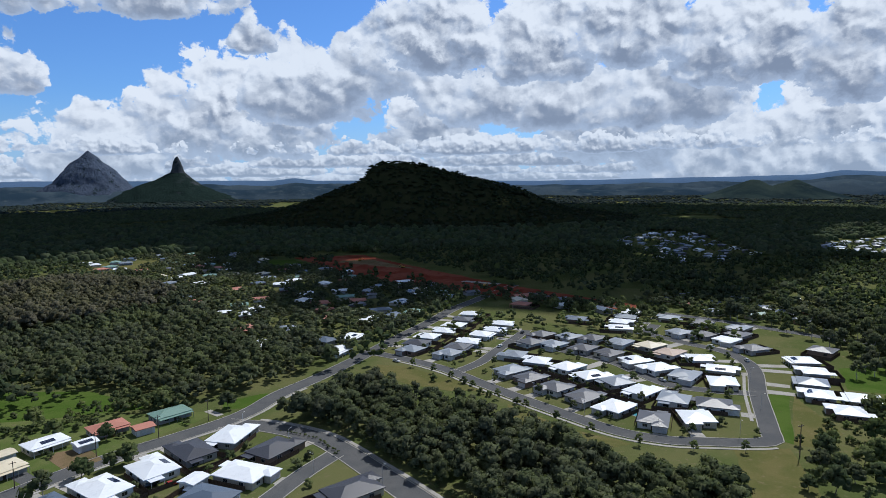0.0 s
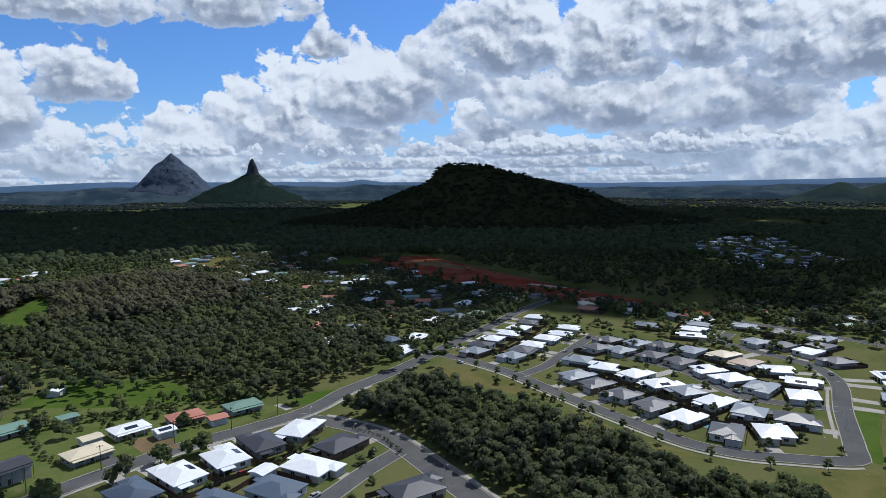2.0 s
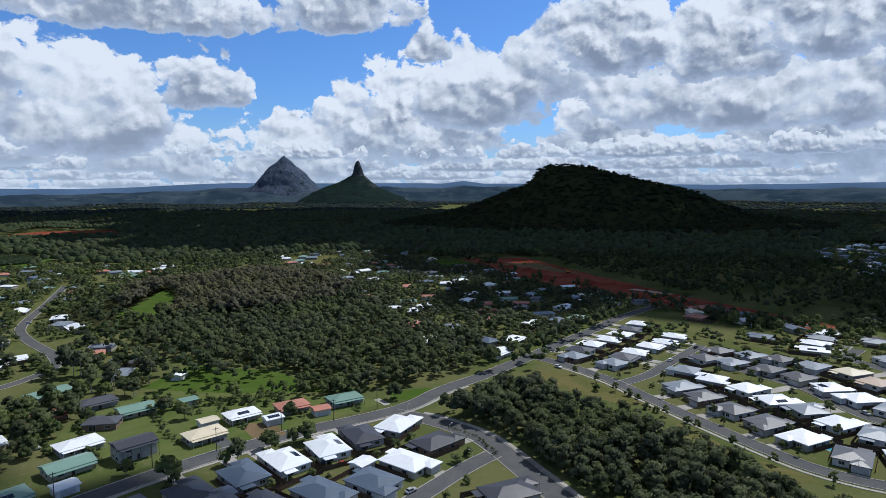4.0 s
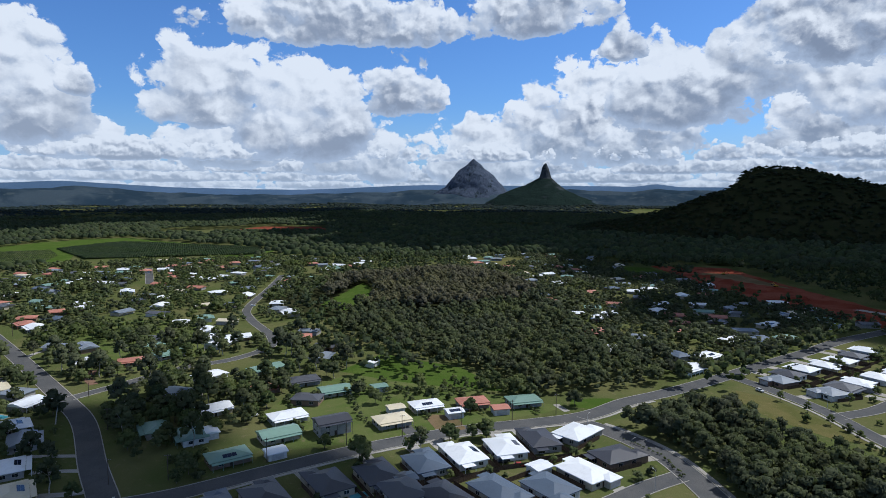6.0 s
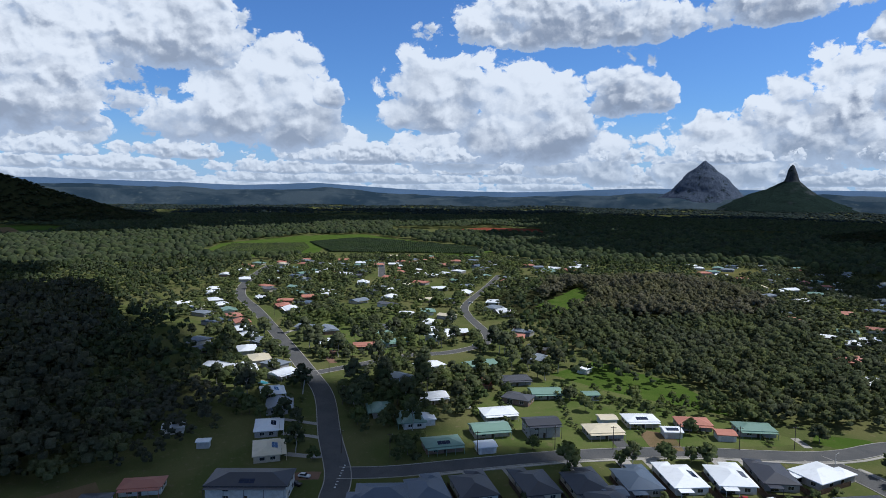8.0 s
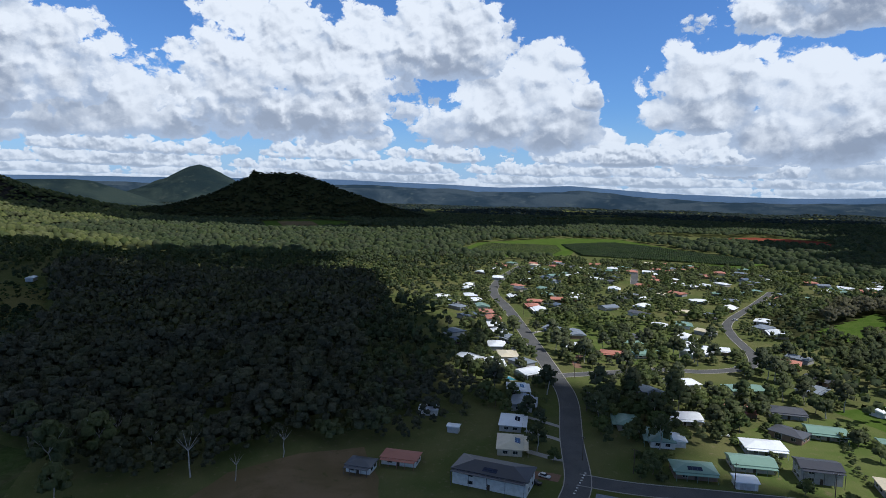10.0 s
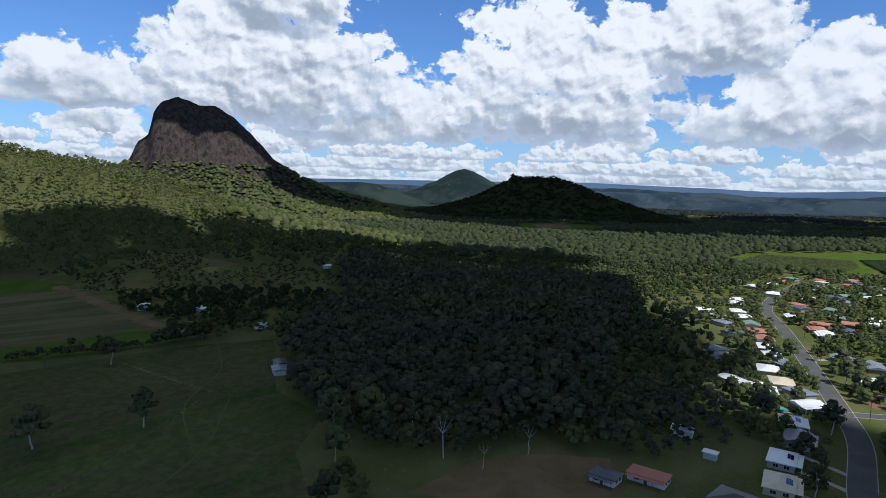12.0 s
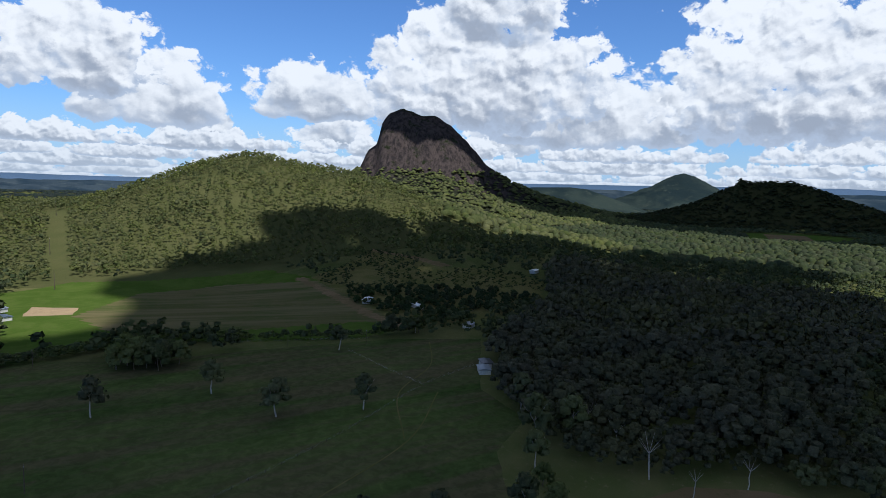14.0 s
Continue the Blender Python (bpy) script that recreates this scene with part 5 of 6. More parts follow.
def far_woods():
    """Woods over all the country that is neither town nor field, coarser with distance."""
    rng = np.random.default_rng(41)
    power_cut = [(-326, -560), (-342, -552), (-407, -668), (-478, -784), (-490, -830), (-466, -830), (-465, -797), (-392, -681)]
    works_front = [(-134, 722), (-98, 650), (-12, 574), (52, 528), (146, 470), (125, 445), (30, 500), (-40, 545), (-130, 640), (-170, 715)]
    keep_out = [works_front, power_cut, PADDOCK, UPPER, ORCHARD, WORKS, RIM, PLOUGH, TOWN_AREA, TOWN_BEHIND, ESTATE_AREA, WOOD_NEAR, WOOD_MID, WOOD_DARK, FAR_ESTATE, SUNNY_ESTATE, FAR_FIELD]
    for near, far, gap, protos, tall, wide, name in ((330, 900, 11.0, GUMS_LOW, (11, 18), 1.0, 1), (900, 1500, 12.2, DOMES, (10, 16), 0.52, 2), (1500, 2600, 12.5, CAPS, (9, 15), 0.70, 3), (2600, 4200, 24.0, CAPS, (8, 14), 1.2, 4)):
        count = int(radians(200) / 2 * (far * far - near * near) / gap ** 2)
        r = np.sqrt(rng.uniform(near * near, far * far, count))
        a = np.radians(rng.uniform(-42, 158, count))
        x, y = -r * np.sin(a), r * np.cos(a)
        ok = np.ones(count, bool)
        for area in keep_out:
            ok &= ~inside(area, x, y)
        hill = np.zeros(count)
        for key in ("broken_hill", "wooded_ridge", "rock_mountain", "dark_hill"):
            hill = np.maximum(hill, hill_height(key, x, y))
        ok &= ~(hill_height("rock_mountain", x, y) > 150)
        ok &= (hill_height("far_knoll", x, y) < 4) & (hill_height("twin_hills", x, y) < 4)
        # open glades, more of them further out
        glade = np.array([noise.noise((p * 0.0035, q * 0.0035, 5.0)) for p, q in zip(x, y)])
        ok &= (glade < 0.36) | (hill > 10) | (r < 1350)
        ok &= ~((hill_height("broken_hill", x, y) > 3) & (r < 1250) & (y < -430))
        x, y, hill = x[ok], y[ok], hill[ok]
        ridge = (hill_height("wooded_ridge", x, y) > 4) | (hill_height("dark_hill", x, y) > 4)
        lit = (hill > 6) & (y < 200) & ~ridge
        # ridge leaves carry cloud shade in their colour; the lit slope gets paler leaves
        for m, mat, label in ((ridge, SHADED_RIDGE_LEAVES, "forest on ridge and hill, darkened for cloud shade"), (lit, HILL_LEAVES, "olive gum forest on the hillside"), (~lit & ~ridge, FAR_LEAVES if name < 4 else HAZED_LEAVES, "far dark green woods")):
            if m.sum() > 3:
                wood("forest", label, x[m], y[m], protos, mat, tuple(h * (0.62 if mat is SHADED_RIDGE_LEAVES else 1.0) for h in tall), 50 + name, wide * (1.25 if mat is SHADED_RIDGE_LEAVES else 1.0), 0.5)


far_woods()


def hill_forest():
    """Close forest over the foothill's near face."""
    x, y = spread([(-200, -640), (-360, -560), (-480, -470), (-640, -430), (-900, -425), (-950, -900), (-500, -1150), (-200, -950)], 8.2, 61)
    h = hill_height("broken_hill", x, y)
    cut = [(-326, -560), (-342, -552), (-407, -668), (-478, -784), (-490, -830), (-466, -830), (-465, -797), (-392, -681)]
    m = (h > 3) & ~inside(cut, x, y) & ~inside(UPPER, x, y) & ~inside(ORCHARD, x, y)
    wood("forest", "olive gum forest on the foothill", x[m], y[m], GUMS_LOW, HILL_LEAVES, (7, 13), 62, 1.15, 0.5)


hill_forest()


# ---- single trees ----
def trunk_mesh(seed, tall, thick, mat, forks=4):
    """A tapered stem that leans a little and forks into limbs."""
    rng = random.Random(seed)
    s = Shape()
    at, r = Vector((0, 0, -0.3)), thick
    for k in range(3):
        to = at + Vector((rng.uniform(-0.04, 0.04) * tall, rng.uniform(-0.04, 0.04) * tall, tall * 0.17))
        s.tube(at, to, r, r * 0.82, 5)
        at, r = to, r * 0.82
    for k in range(forks):
        a = 2 * math.pi * (k + rng.random() * 0.5) / forks
        mid = at + Vector((math.cos(a) * tall * 0.12, math.sin(a) * tall * 0.12, tall * rng.uniform(0.12, 0.2)))
        end = mid + Vector((math.cos(a) * tall * 0.10, math.sin(a) * tall * 0.10, tall * rng.uniform(0.08, 0.2)))
        s.tube(at, mid, r * 0.6, r * 0.38, 4)
        s.tube(mid, end, r * 0.38, r * 0.12, 4)
    return s.mesh("trunk", mat)


def tree_kind(seed, tall, wide, clumps, leaves, size, base, leaf_mat, bark):
    v, f, soft = leaf_crown(seed, tall, wide, clumps, leaves, size, base)
    return mesh_of("crown", v, f, leaf_mat, np.full(len(v), (seed * 0.37) % 1.0), normals=soft), trunk_mesh(seed, tall, tall * 0.022, bark)


TREE_KINDS = {
    "round": [tree_kind(60 + k, 7.0, 3.4, 10, 14, 0.38, 0.34, GARDEN, BARK) for k in range(4)],
    "tall": [tree_kind(70 + k, 12.0, 4.0, 11, 13, 0.48, 0.40, LEAVES, PALE_BARK) for k in range(4)],
    "bush": [tree_kind(80 + k, 2.6, 1.8, 6, 9, 0.26, 0.20, GARDEN, BARK) for k in range(3)],
    "street": [tree_kind(90 + k, 4.6, 1.7, 7, 11, 0.24, 0.34, GARDEN, BARK) for k in range(3)],
}
TREE_KINDS["orchard"] = [tree_kind(95 + k, 6.0, 3.3, 9, 10, 0.42, 0.22, ORCHARD_LEAVES, BARK) for k in range(2)]
TREE_WORDS = {"orchard": ("orchard_tree", "dark round orchard tree on rough grass", "orchard trees"), "round": ("garden_tree", "rounded dark green garden tree on a lawn", "garden trees"), "tall": ("gum_tree", "tall gum tree with a pale trunk and thin crown", "gum trees"),
              "bush": ("shrub", "low leafy green garden shrub", "garden shrubs"), "street": ("street_tree", "small young street tree on the verge", "street trees")}
TREE_MADE = {}


def put_tree(kind, k, x, y, scale, turn):
    kinds = TREE_KINDS[kind]
    k %= len(kinds)
    z = float(land(np.array(float(x)), np.array(float(y))))
    name, label, group = TREE_WORDS[kind]
    if (kind, k) not in TREE_MADE:
        ob = new(name)
        part("trunk", kinds[k][1], ob)
        part("crown", kinds[k][0], ob)
        ob.matrix_basis = pose(x, y, z, 0, 0, turn)
        TREE_MADE[(kind, k)] = ob
    else:
        ob = copy_thing(TREE_MADE[(kind, k)], pose(x, y, z, 0, 0, turn))
    ob.scale = (scale, scale, scale * (0.9 + 0.2 * ((k * 0.61 + x) % 1)))
    tagged(ob, label, "tree" if kind != "bush" else "shrub", group)


def plant(area, gap, seed, mix, most, walls=1.5, road=5.5, near=0.0, far=9999.0, lot=-0.08, tall=(5, 10), leaves=GARDEN, clear=()):
    """Trees by the chance of their kinds; the nearest ones are things, the rest one mass."""
    x, y = spread(area, gap, seed)
    d = np.hypot(x, y)
    m = (d > near) & (d < far)
    for open_land in clear:
        m &= ~inside(open_land, x, y)
    x, y = x[m], y[m]
    if lot is not None:
        thick = np.array([noise.noise((a * 0.028, b * 0.028, seed)) for a, b in zip(x, y)])
        m = thick > lot
        x, y = x[m], y[m]
    m = free_of(x, y, road, walls)
    x, y = x[m], y[m]
    order = np.argsort(np.hypot(x, y))
    dice = random.Random(seed)
    for i in order[:most]:
        kind = dice.choice(mix)
        put_tree(kind, dice.randrange(9), float(x[i]), float(y[i]), dice.uniform(0.75, 1.35), dice.uniform(0, 360))
    rest = order[most:]
    if len(rest):
        wood("town_trees", "garden trees and gums among the houses", x[rest], y[rest], TOWN_CROWNS, leaves, tall, seed + 3, 1.15)


plant(TOWN_AREA, 8.0, 101, ["round", "round", "round", "tall", "bush"], 300, 1.5, 7.0, lot=-0.14, tall=(5, 11), clear=(ACRE_LAND,))
plant(TOWN_BEHIND, 7.6, 103, ["round"], 0, 1.8, 6.0, lot=-0.32, tall=(5, 10), leaves=LEAVES, clear=(BACK_FIELD, BACK_GREEN))
plant(BACK_STRIP, 7.5, 121, ["round"], 30, 1.2, 6.0, lot=-0.4, tall=(5, 10), leaves=LEAVES)
plant(BACK_RIGHT, 8.5, 123, ["round", "tall"], 30, 1.5, 6.5, lot=-0.25, tall=(6, 12), leaves=LEAVES)
plant(FAR_ESTATE, 11.0, 105, ["round"], 0, 0.5, lot=-0.2, tall=(4, 8))
plant(SUNNY_ESTATE, 11.0, 106, ["round"], 0, 0.5, lot=-0.2, tall=(4, 8))
plant([(153, 245), (196, 267), (148, 186), (112, 186), (133, 214)], 7.0, 113, ["round", "bush", "bush"], 40, 1.0, 7.0, lot=None)
plant([(254, 445), (349, 482), (281, 329), (234, 320), (221, 332), (242, 380)], 12.0, 115, ["tall", "round"], 30, 1.5, 7.0, lot=None)
plant([(20, 450), (150, 540), (330, 360), (250, 240), (205, 300), (225, 350), (180, 440), (120, 470)], 11.0, 107, ["round", "tall"], 70)
plant([(-45, 350), (40, 250), (100, 225), (150, 290), (200, 400), (130, 460), (30, 450)], 14.0, 109, ["bush", "street"], 70, 1.0, 4.6, lot=None)
plant([(-165, 120), (-60, 170), (-20, 200), (-60, 240), (-100, 240)], 11.0, 111, ["bush"], 40, 0.8, 4.6, lot=None)

# street trees along the loop, the park side
for k, p in enumerate(LINES["loop"][10:58:4]):
    n = sides_of(LINES["loop"])[10 + 4 * k]
    q = p - n * 9.0
    put_tree("street", k, float(q[0]), float(q[1]), 1.05, k * 77)
    if k % 2:
        q = p + n * 5.6
        put_tree("street", k + 1, float(q[0]), float(q[1]), 0.8, k * 31)

# gums standing alone in the paddock and along its woods
for k, (x, y, scale) in enumerate(((-196, -178, 1.65), (-223, -152, 1.4), (-202, -223, 1.5), (-155, -241, 1.4), (-297, -221, 1.5), (-226, -73, 1.8), (-361, -205, 1.1), (-240, -62, 1.5), (-262, -92, 1.6))):
    put_tree("tall", k, x, y, scale, k * 50)
for k in range(16):
    a = k * 2.4
    put_tree("round", k, -216 + 13 * math.cos(a) * (0.3 + k / 16), -288 + 16 * math.sin(a) * (0.3 + k / 16), 1.9, k * 60)


def hedge(points, gap, seed, tall, name, label, mat=GARDEN):
    line = smooth_line(points, gap)
    rng = np.random.default_rng(seed)
    x, y = line[:, 0] + rng.normal(0, gap * 0.35, len(line)), line[:, 1] + rng.normal(0, gap * 0.35, len(line))
    wood(name, label, x, y, GUMS, mat, tall, seed, 1.5)


hedge([(-150, -350), (-209, -332), (-246, -325), (-282, -284), (-327, -232), (-370, -205)], 2.4, 201, (4, 8), "hedgerow", "dark hedgerow between the fields")
hedge([(-152, -352), (-212, -340), (-250, -331), (-290, -290)], 2.2, 202, (4, 8), "hedgerow", "dark hedgerow between the fields")


def orchard_rows(area, turn, row, gap, tall, wide, seed, name, label, mat):
    x, y = [], []
    c, s = math.cos(radians(turn)), math.sin(radians(turn))
    cx, cy = np.mean([p[0] for p in area]), np.mean([p[1] for p in area])
    u, v = np.meshgrid(np.arange(-320, 320, gap), np.arange(-320, 320, row))
    x, y = cx + u.ravel() * c - v.ravel() * s, cy + u.ravel() * s + v.ravel() * c
    m = inside(area, x, y)
    wood(name, label, x[m], y[m], DOMES, mat, tall, seed, wide)


orchard_rows(ORCHARD_A, 62, 8.0, 2.8, (1.6, 2.2), 0.9, 211, "orchard_rows", "low rows of young orchard trees", GARDEN)
orchard_rows(ORCHARD_B, 55, 5.0, 3.5, (3.5, 4.5), 0.85, 212, "orchard_rows", "dense dark orchard rows", ORCHARD_LEAVES)
x, y = spread(ORCHARD, 7.6, 221)
keep = np.array([noise.noise((a * 0.022, b * 0.022, 2.0)) > -0.20 for a, b in zip(x, y)])
x, y = x[keep], y[keep]
order = np.argsort(np.hypot(x, y))
for k, (a, b) in enumerate(zip(x[order][:200], y[order][:200])):
    put_tree("orchard", k, float(a), float(b), 0.75 + 0.3 * (k * 0.37 % 1), k * 47)
wood("orchard_trees", "dark round orchard trees in uneven rows", x[order][200:], y[order][200:], GUMS_LOW, ORCHARD_LEAVES, (4, 6.5), 222, 1.4)


# ---- clouds overhead, which shade the land ----
def billows(x, y, z, size, seed):
    """Heaped round billows with flat undersides, joined."""
    rng = np.random.default_rng(seed)
    ball = bmesh.new()
    bmesh.ops.create_icosphere(ball, subdivisions=1, radius=1.0)
    bv = np.array([v.co[:] for v in ball.verts])
    bf = np.array([[v.index for v in f.verts] for f in ball.faces])
    ball.free()
    vs, fs = [], []
    for k in range(len(x)):
        r = size * rng.uniform(0.75, 1.3)
        p = bv * r * (1 + 0.10 * rng.normal(size=(len(bv), 1)))
        p[:, 2] = np.maximum(p[:, 2], -0.15 * r)
        vs.append(p + (x[k], y[k], z + rng.uniform(0, size * 0.5)))
        fs.append(bf + k * len(bv))
    return np.concatenate(vs), np.concatenate(fs)


def cloud(area, seed, gap=95.0, base=1400.0):
    """A bank of cumulus between the sun and a stretch of land."""
    x, y = spread(area, gap, seed)
    k = base / SUN_DIR.z
    v, f = billows(x + SUN_DIR.x * k, y + SUN_DIR.y * k, base, gap * 1.0, seed)
    tagged(new("sky_cloud", mesh_of("cloud", v, f, CLOUD_WHITE, smooth=True)), "bank of heaped white cumulus with a flat base", "cloud", "cumulus clouds", "structure")


cloud([(-940, 60), (-690, 50), (-522, 92), (-400, 92), (-306, 98), (-250, 126), (-196, 144), (-146, 146), (-115, 138), (-75, 100), (0, 60), (150, -50), (60, -420), (-130, -400), (-215, -365), (-265, -370), (-320, -425), (-410, -500), (-460, -540),
       (-552, -525), (-650, -535), (-680, -490), (-715, -455), (-775, -400), (-850, -250), (-1000, -110)], 3, 52.0)
cloud([(-1700, 2500), (-1500, 1700), (-1010, 970), (-700, 870), (-510, 890), (-440, 1000), (-310, 920), (-230, 740), (-130, 610), (-30, 570), (60, 570), (130, 570), (190, 565), (320, 620), (450, 690), (500, 820), (570, 1000), (850, 1300), (1300, 1600), (1300, 2000), (600, 2600), (-400, 2700)], 5, 80.0)
cloud([(-1600, -100), (-1500, 500), (-1700, 950), (-1500, 1650), (-1900, 2300), (-2700, 2100), (-3100, 1000), (-2900, 0), (-2500, -500), (-2000, -450), (-1750, -350)], 7)
cloud([(-1870, -1560), (-1880, -1360), (-1905, -1230), (-1945, -1090), (-1970, -960), (-1940, -830), (-1850, -670), (-1800, -470), (-2100, -500), (-2600, -700), (-2600, -1500)], 9, 70.0)


# ---- yards and drives ----
polygon([(-148, 226), (-139, 231), (-126, 219), (-130, 213), (-137, 212), (-146, 219)], BARE, "bare_yard", "bare orange earth yard with a drive", 0.05)
polygon([(-154, 213), (-148, 210), (-138, 203), (-141, 199), (-149, 204), (-154, 208)], ASPHALT, "house_drive", "dark sealed drive to a house", 0.05, "driveway", 0.2)


def drive(points, half, mat, label):
    v, f = ribbon(smooth_line(points, 3.0), -half, half, 0.07, 0.07)
    tagged(new("house_drive", mesh_of("house_drive", v, f, mat)), label, "driveway", kind="structure")


drive([(-236, 118), (-242, 114), (-252, 107)], 1.3, CONCRETE, "pale concrete strip to a house")
drive([(-222, 112), (-228, 108), (-236, 101)], 1.3, CONCRETE, "pale concrete strip to a house")
drive([(-206, 104), (-209, 100), (-216, 94)], 1.6, CONCRETE, "pale concrete strip to a house")
drive([(-192, 96), (-196, 90), (-198, 80)], 3.0, PAVING, "brown paved forecourt beside a house")
drive([(-318, 168), (-330, 172), (-344, 182)], 2.2, PAVING, "red-brown gravel drive to a house")
drive([(-300, 196), (-288, 198), (-278, 202)], 2.0, CONCRETE, "pale concrete drive to a house")
drive([(-330, 286), (-318, 296), (-300, 300)], 1.8, CONCRETE, "pale concrete drive to a house")
drive([(-98, 262), (-106, 268)], 1.6, CONCRETE, "pale concrete strip to a house")
drive([(-400, 171), (-410, 184), (-404, 196)], 1.6, CONCRETE, "pale concrete drive to a house")
drive([(-205, -120), (-250, -150), (-300, -160), (-345, -185)], 0.3, DRY, "worn wheel track across the paddock")
drive([(-140, -120), (-205, -118), (-262, -135)], 0.3, DRY, "worn wheel track across the paddock")

# broken holding line where the avenue meets the main street
mark = Shape()
for k in range(9):
    u = k / 8
    x, y = -181 - 13 * u, 96 + 11 * u
    mark.add([(x - 0.5, y - 0.1, 0.105), (x + 0.1, y - 0.5, 0.105), (x + 0.5, y + 0.1, 0.105), (x - 0.1, y + 0.5, 0.105)], [(0, 1, 2, 3)])
tagged(new("road_marking", mark.mesh("road_marking", FRAME_WHITE)), "broken white holding line on the asphalt", "marking", kind="structure")


# ---- poles and lamps ----
def utility_pole():
    ob = new("utility_pole")
    part("shaft", Shape().tube((0, 0, -0.5), (0, 0, 9.5), 0.17, 0.11, 8).mesh("shaft", POLE_WOOD), ob)
    part("crossarm", Shape().box(-1.1, -0.06, 8.8, 1.1, 0.06, 8.95).mesh("crossarm", POLE_WOOD), ob)
    for x in (-1.0, -0.4, 0.4, 1.0):
        part("insulator", Shape().tube((x, 0, 8.95), (x, 0, 9.15), 0.05, 0.03, 6).mesh("insulator", FRAME_WHITE), ob)
    return tagged(ob, "weathered timber power pole with a crossarm", "power pole", "power poles")


def street_lamp():
    ob = new("street_lamp")
    s = Shape().tube((0, 0, -0.3), (0, 0, 6.8), 0.08, 0.05, 8).tube((0, 0, 6.8), (1.1, 0, 7.2), 0.04, 0.03, 6)
    part("post", s.mesh("post", GARAGE), ob)
    part("lamp_head", Shape().box(1.0, -0.12, 7.14, 1.6, 0.12, 7.26).mesh("lamp_head", FRAME_WHITE), ob)
    return tagged(ob, "thin grey steel street lamp on the verge", "street lamp", "street lamps")


POLES = [(-204, 111), (-190, 124), (-172, 152), (-158, 180), (-144, 198), (-130, 222), (-114, 238), (-101, 256), (-252, 138), (-300, 156), (-380, 176), (-470, 196), (-182, -330), (-106, -199), (-285, -250), (-317, -215), (-362, -203)]
LAMPS = [(-83, 246), (-60, 229), (-46, 207), (-21, 197), (115, 233), (84, 236), (60, 258), (42, 281), (24, 303), (2, 332), (152, 300), (138, 262), (96, 322), (110, 300)]
first = utility_pole()
for k, (x, y) in enumerate(POLES):
    at = pose(x, y, float(land(np.array(float(x)), np.array(float(y)))), 0, 0, 35 + 11 * k % 30)
    if k:
        copy_thing(first, at)
    else:
        first.matrix_basis = at
# tall pole in the grass lane
big = copy_thing(first, pose(128, 215, 0, 0, 0, 20))
big.scale = (1.2, 1.2, 1.3)
lamp_one = street_lamp()
for k, (x, y) in enumerate(LAMPS):
    turn, _ = street_turn(x, y)
    at = pose(x, y, 0, 0, 0, turn - 90)
    if k:
        copy_thing(lamp_one, at)
    else:
        lamp_one.matrix_basis = at
# steel masts in the power cutting on the hill
for x, y in ((-318, -540), (-385, -660), (-470, -790)):
    mast = copy_thing(first, pose(x, y, float(land(np.array(float(x)), np.array(float(y)))), 0, 0, 60))
    mast.scale = (1.6, 1.6, 1.9)


# ---- vehicles ----
PAINTS = {"white": plain("white_paint", (0.75, 0.75, 0.75), 0.3), "black": plain("black_paint", (0.02, 0.02, 0.022), 0.3), "silver": plain("silver_paint", (0.42, 0.43, 0.45), 0.3), "red": plain("red_paint", (0.35, 0.03, 0.025), 0.3)}
TYRE = plain("tyre_rubber", (0.02, 0.02, 0.02), 0.9)


def car(paint):
    ob = new("car")
    bm = bmesh.new()
    bmesh.ops.create_cube(bm, size=1.0)
    bmesh.ops.scale(bm, vec=(4.4, 1.8, 0.65), verts=bm.verts)
    bmesh.ops.translate(bm, vec=(0, 0, 0.62), verts=bm.verts)
    bmesh.ops.bevel(bm, geom=bm.edges[:], offset=0.16, segments=2, affect="EDGES")
    body = bpy.data.meshes.new("body")
    bm.to_mesh(body)
    bm.free()
    body.materials.append(PAINTS[paint])
    part("body", body, ob)
    cabin = Shape().add([(-1.7, -0.8, 0.93), (0.95, -0.8, 0.93), (0.95, 0.8, 0.93), (-1.7, 0.8, 0.93), (-1.25, -0.62, 1.42), (0.3, -0.62, 1.42), (0.3, 0.62, 1.42), (-1.25, 0.62, 1.42)],
                        [(0, 1, 5, 4), (1, 2, 6, 5), (2, 3, 7, 6), (3, 0, 4, 7)])
    part("window", cabin.mesh("window", GLASS_DARK), ob, "dark tinted glass")
    part("roof", Shape().box(-1.28, -0.64, 1.42, 0.33, 0.64, 1.48).mesh("car_roof", PAINTS[paint]), ob)
    for x in (-1.35, 1.35):
        for y in (-0.82, 0.82):
            part("wheel", Shape().tube((x, y - 0.11, 0.32), (x, y + 0.11, 0.32), 0.32, 0.32, 12).mesh("wheel", TYRE), ob)
    return tagged(ob, f"{paint} parked car beside the houses", "car", "parked cars")


CARS = {}
for k, (x, y, turn, paint) in enumerate(((-194, 91, 40, "white"), (-190, 86, 35, "black"), (-363, 145, 14, "white"), (-213, 181, 60, "white"), (-99, 198, 40, "black"), (167, 334, 80, "silver"), (-27, 341, -40, "white"),
                                         (-62, 186, 60, "silver"), (-167, 177, 55, "white"), (34, 370, 60, "white"), (109, 302, -65, "silver"), (52, 404, 65, "black"), (160, 364, 110, "white"), (-92, 199, 35, "red"), (-300, 262, 80, "white"), (-420, 360, 50, "white"))):
    z = 0.09
    if paint in CARS:
        copy_thing(CARS[paint], pose(x, y, z, 0, 0, turn))
    else:
        CARS[paint] = car(paint)
        CARS[paint].matrix_basis = pose(x, y, z, 0, 0, turn)


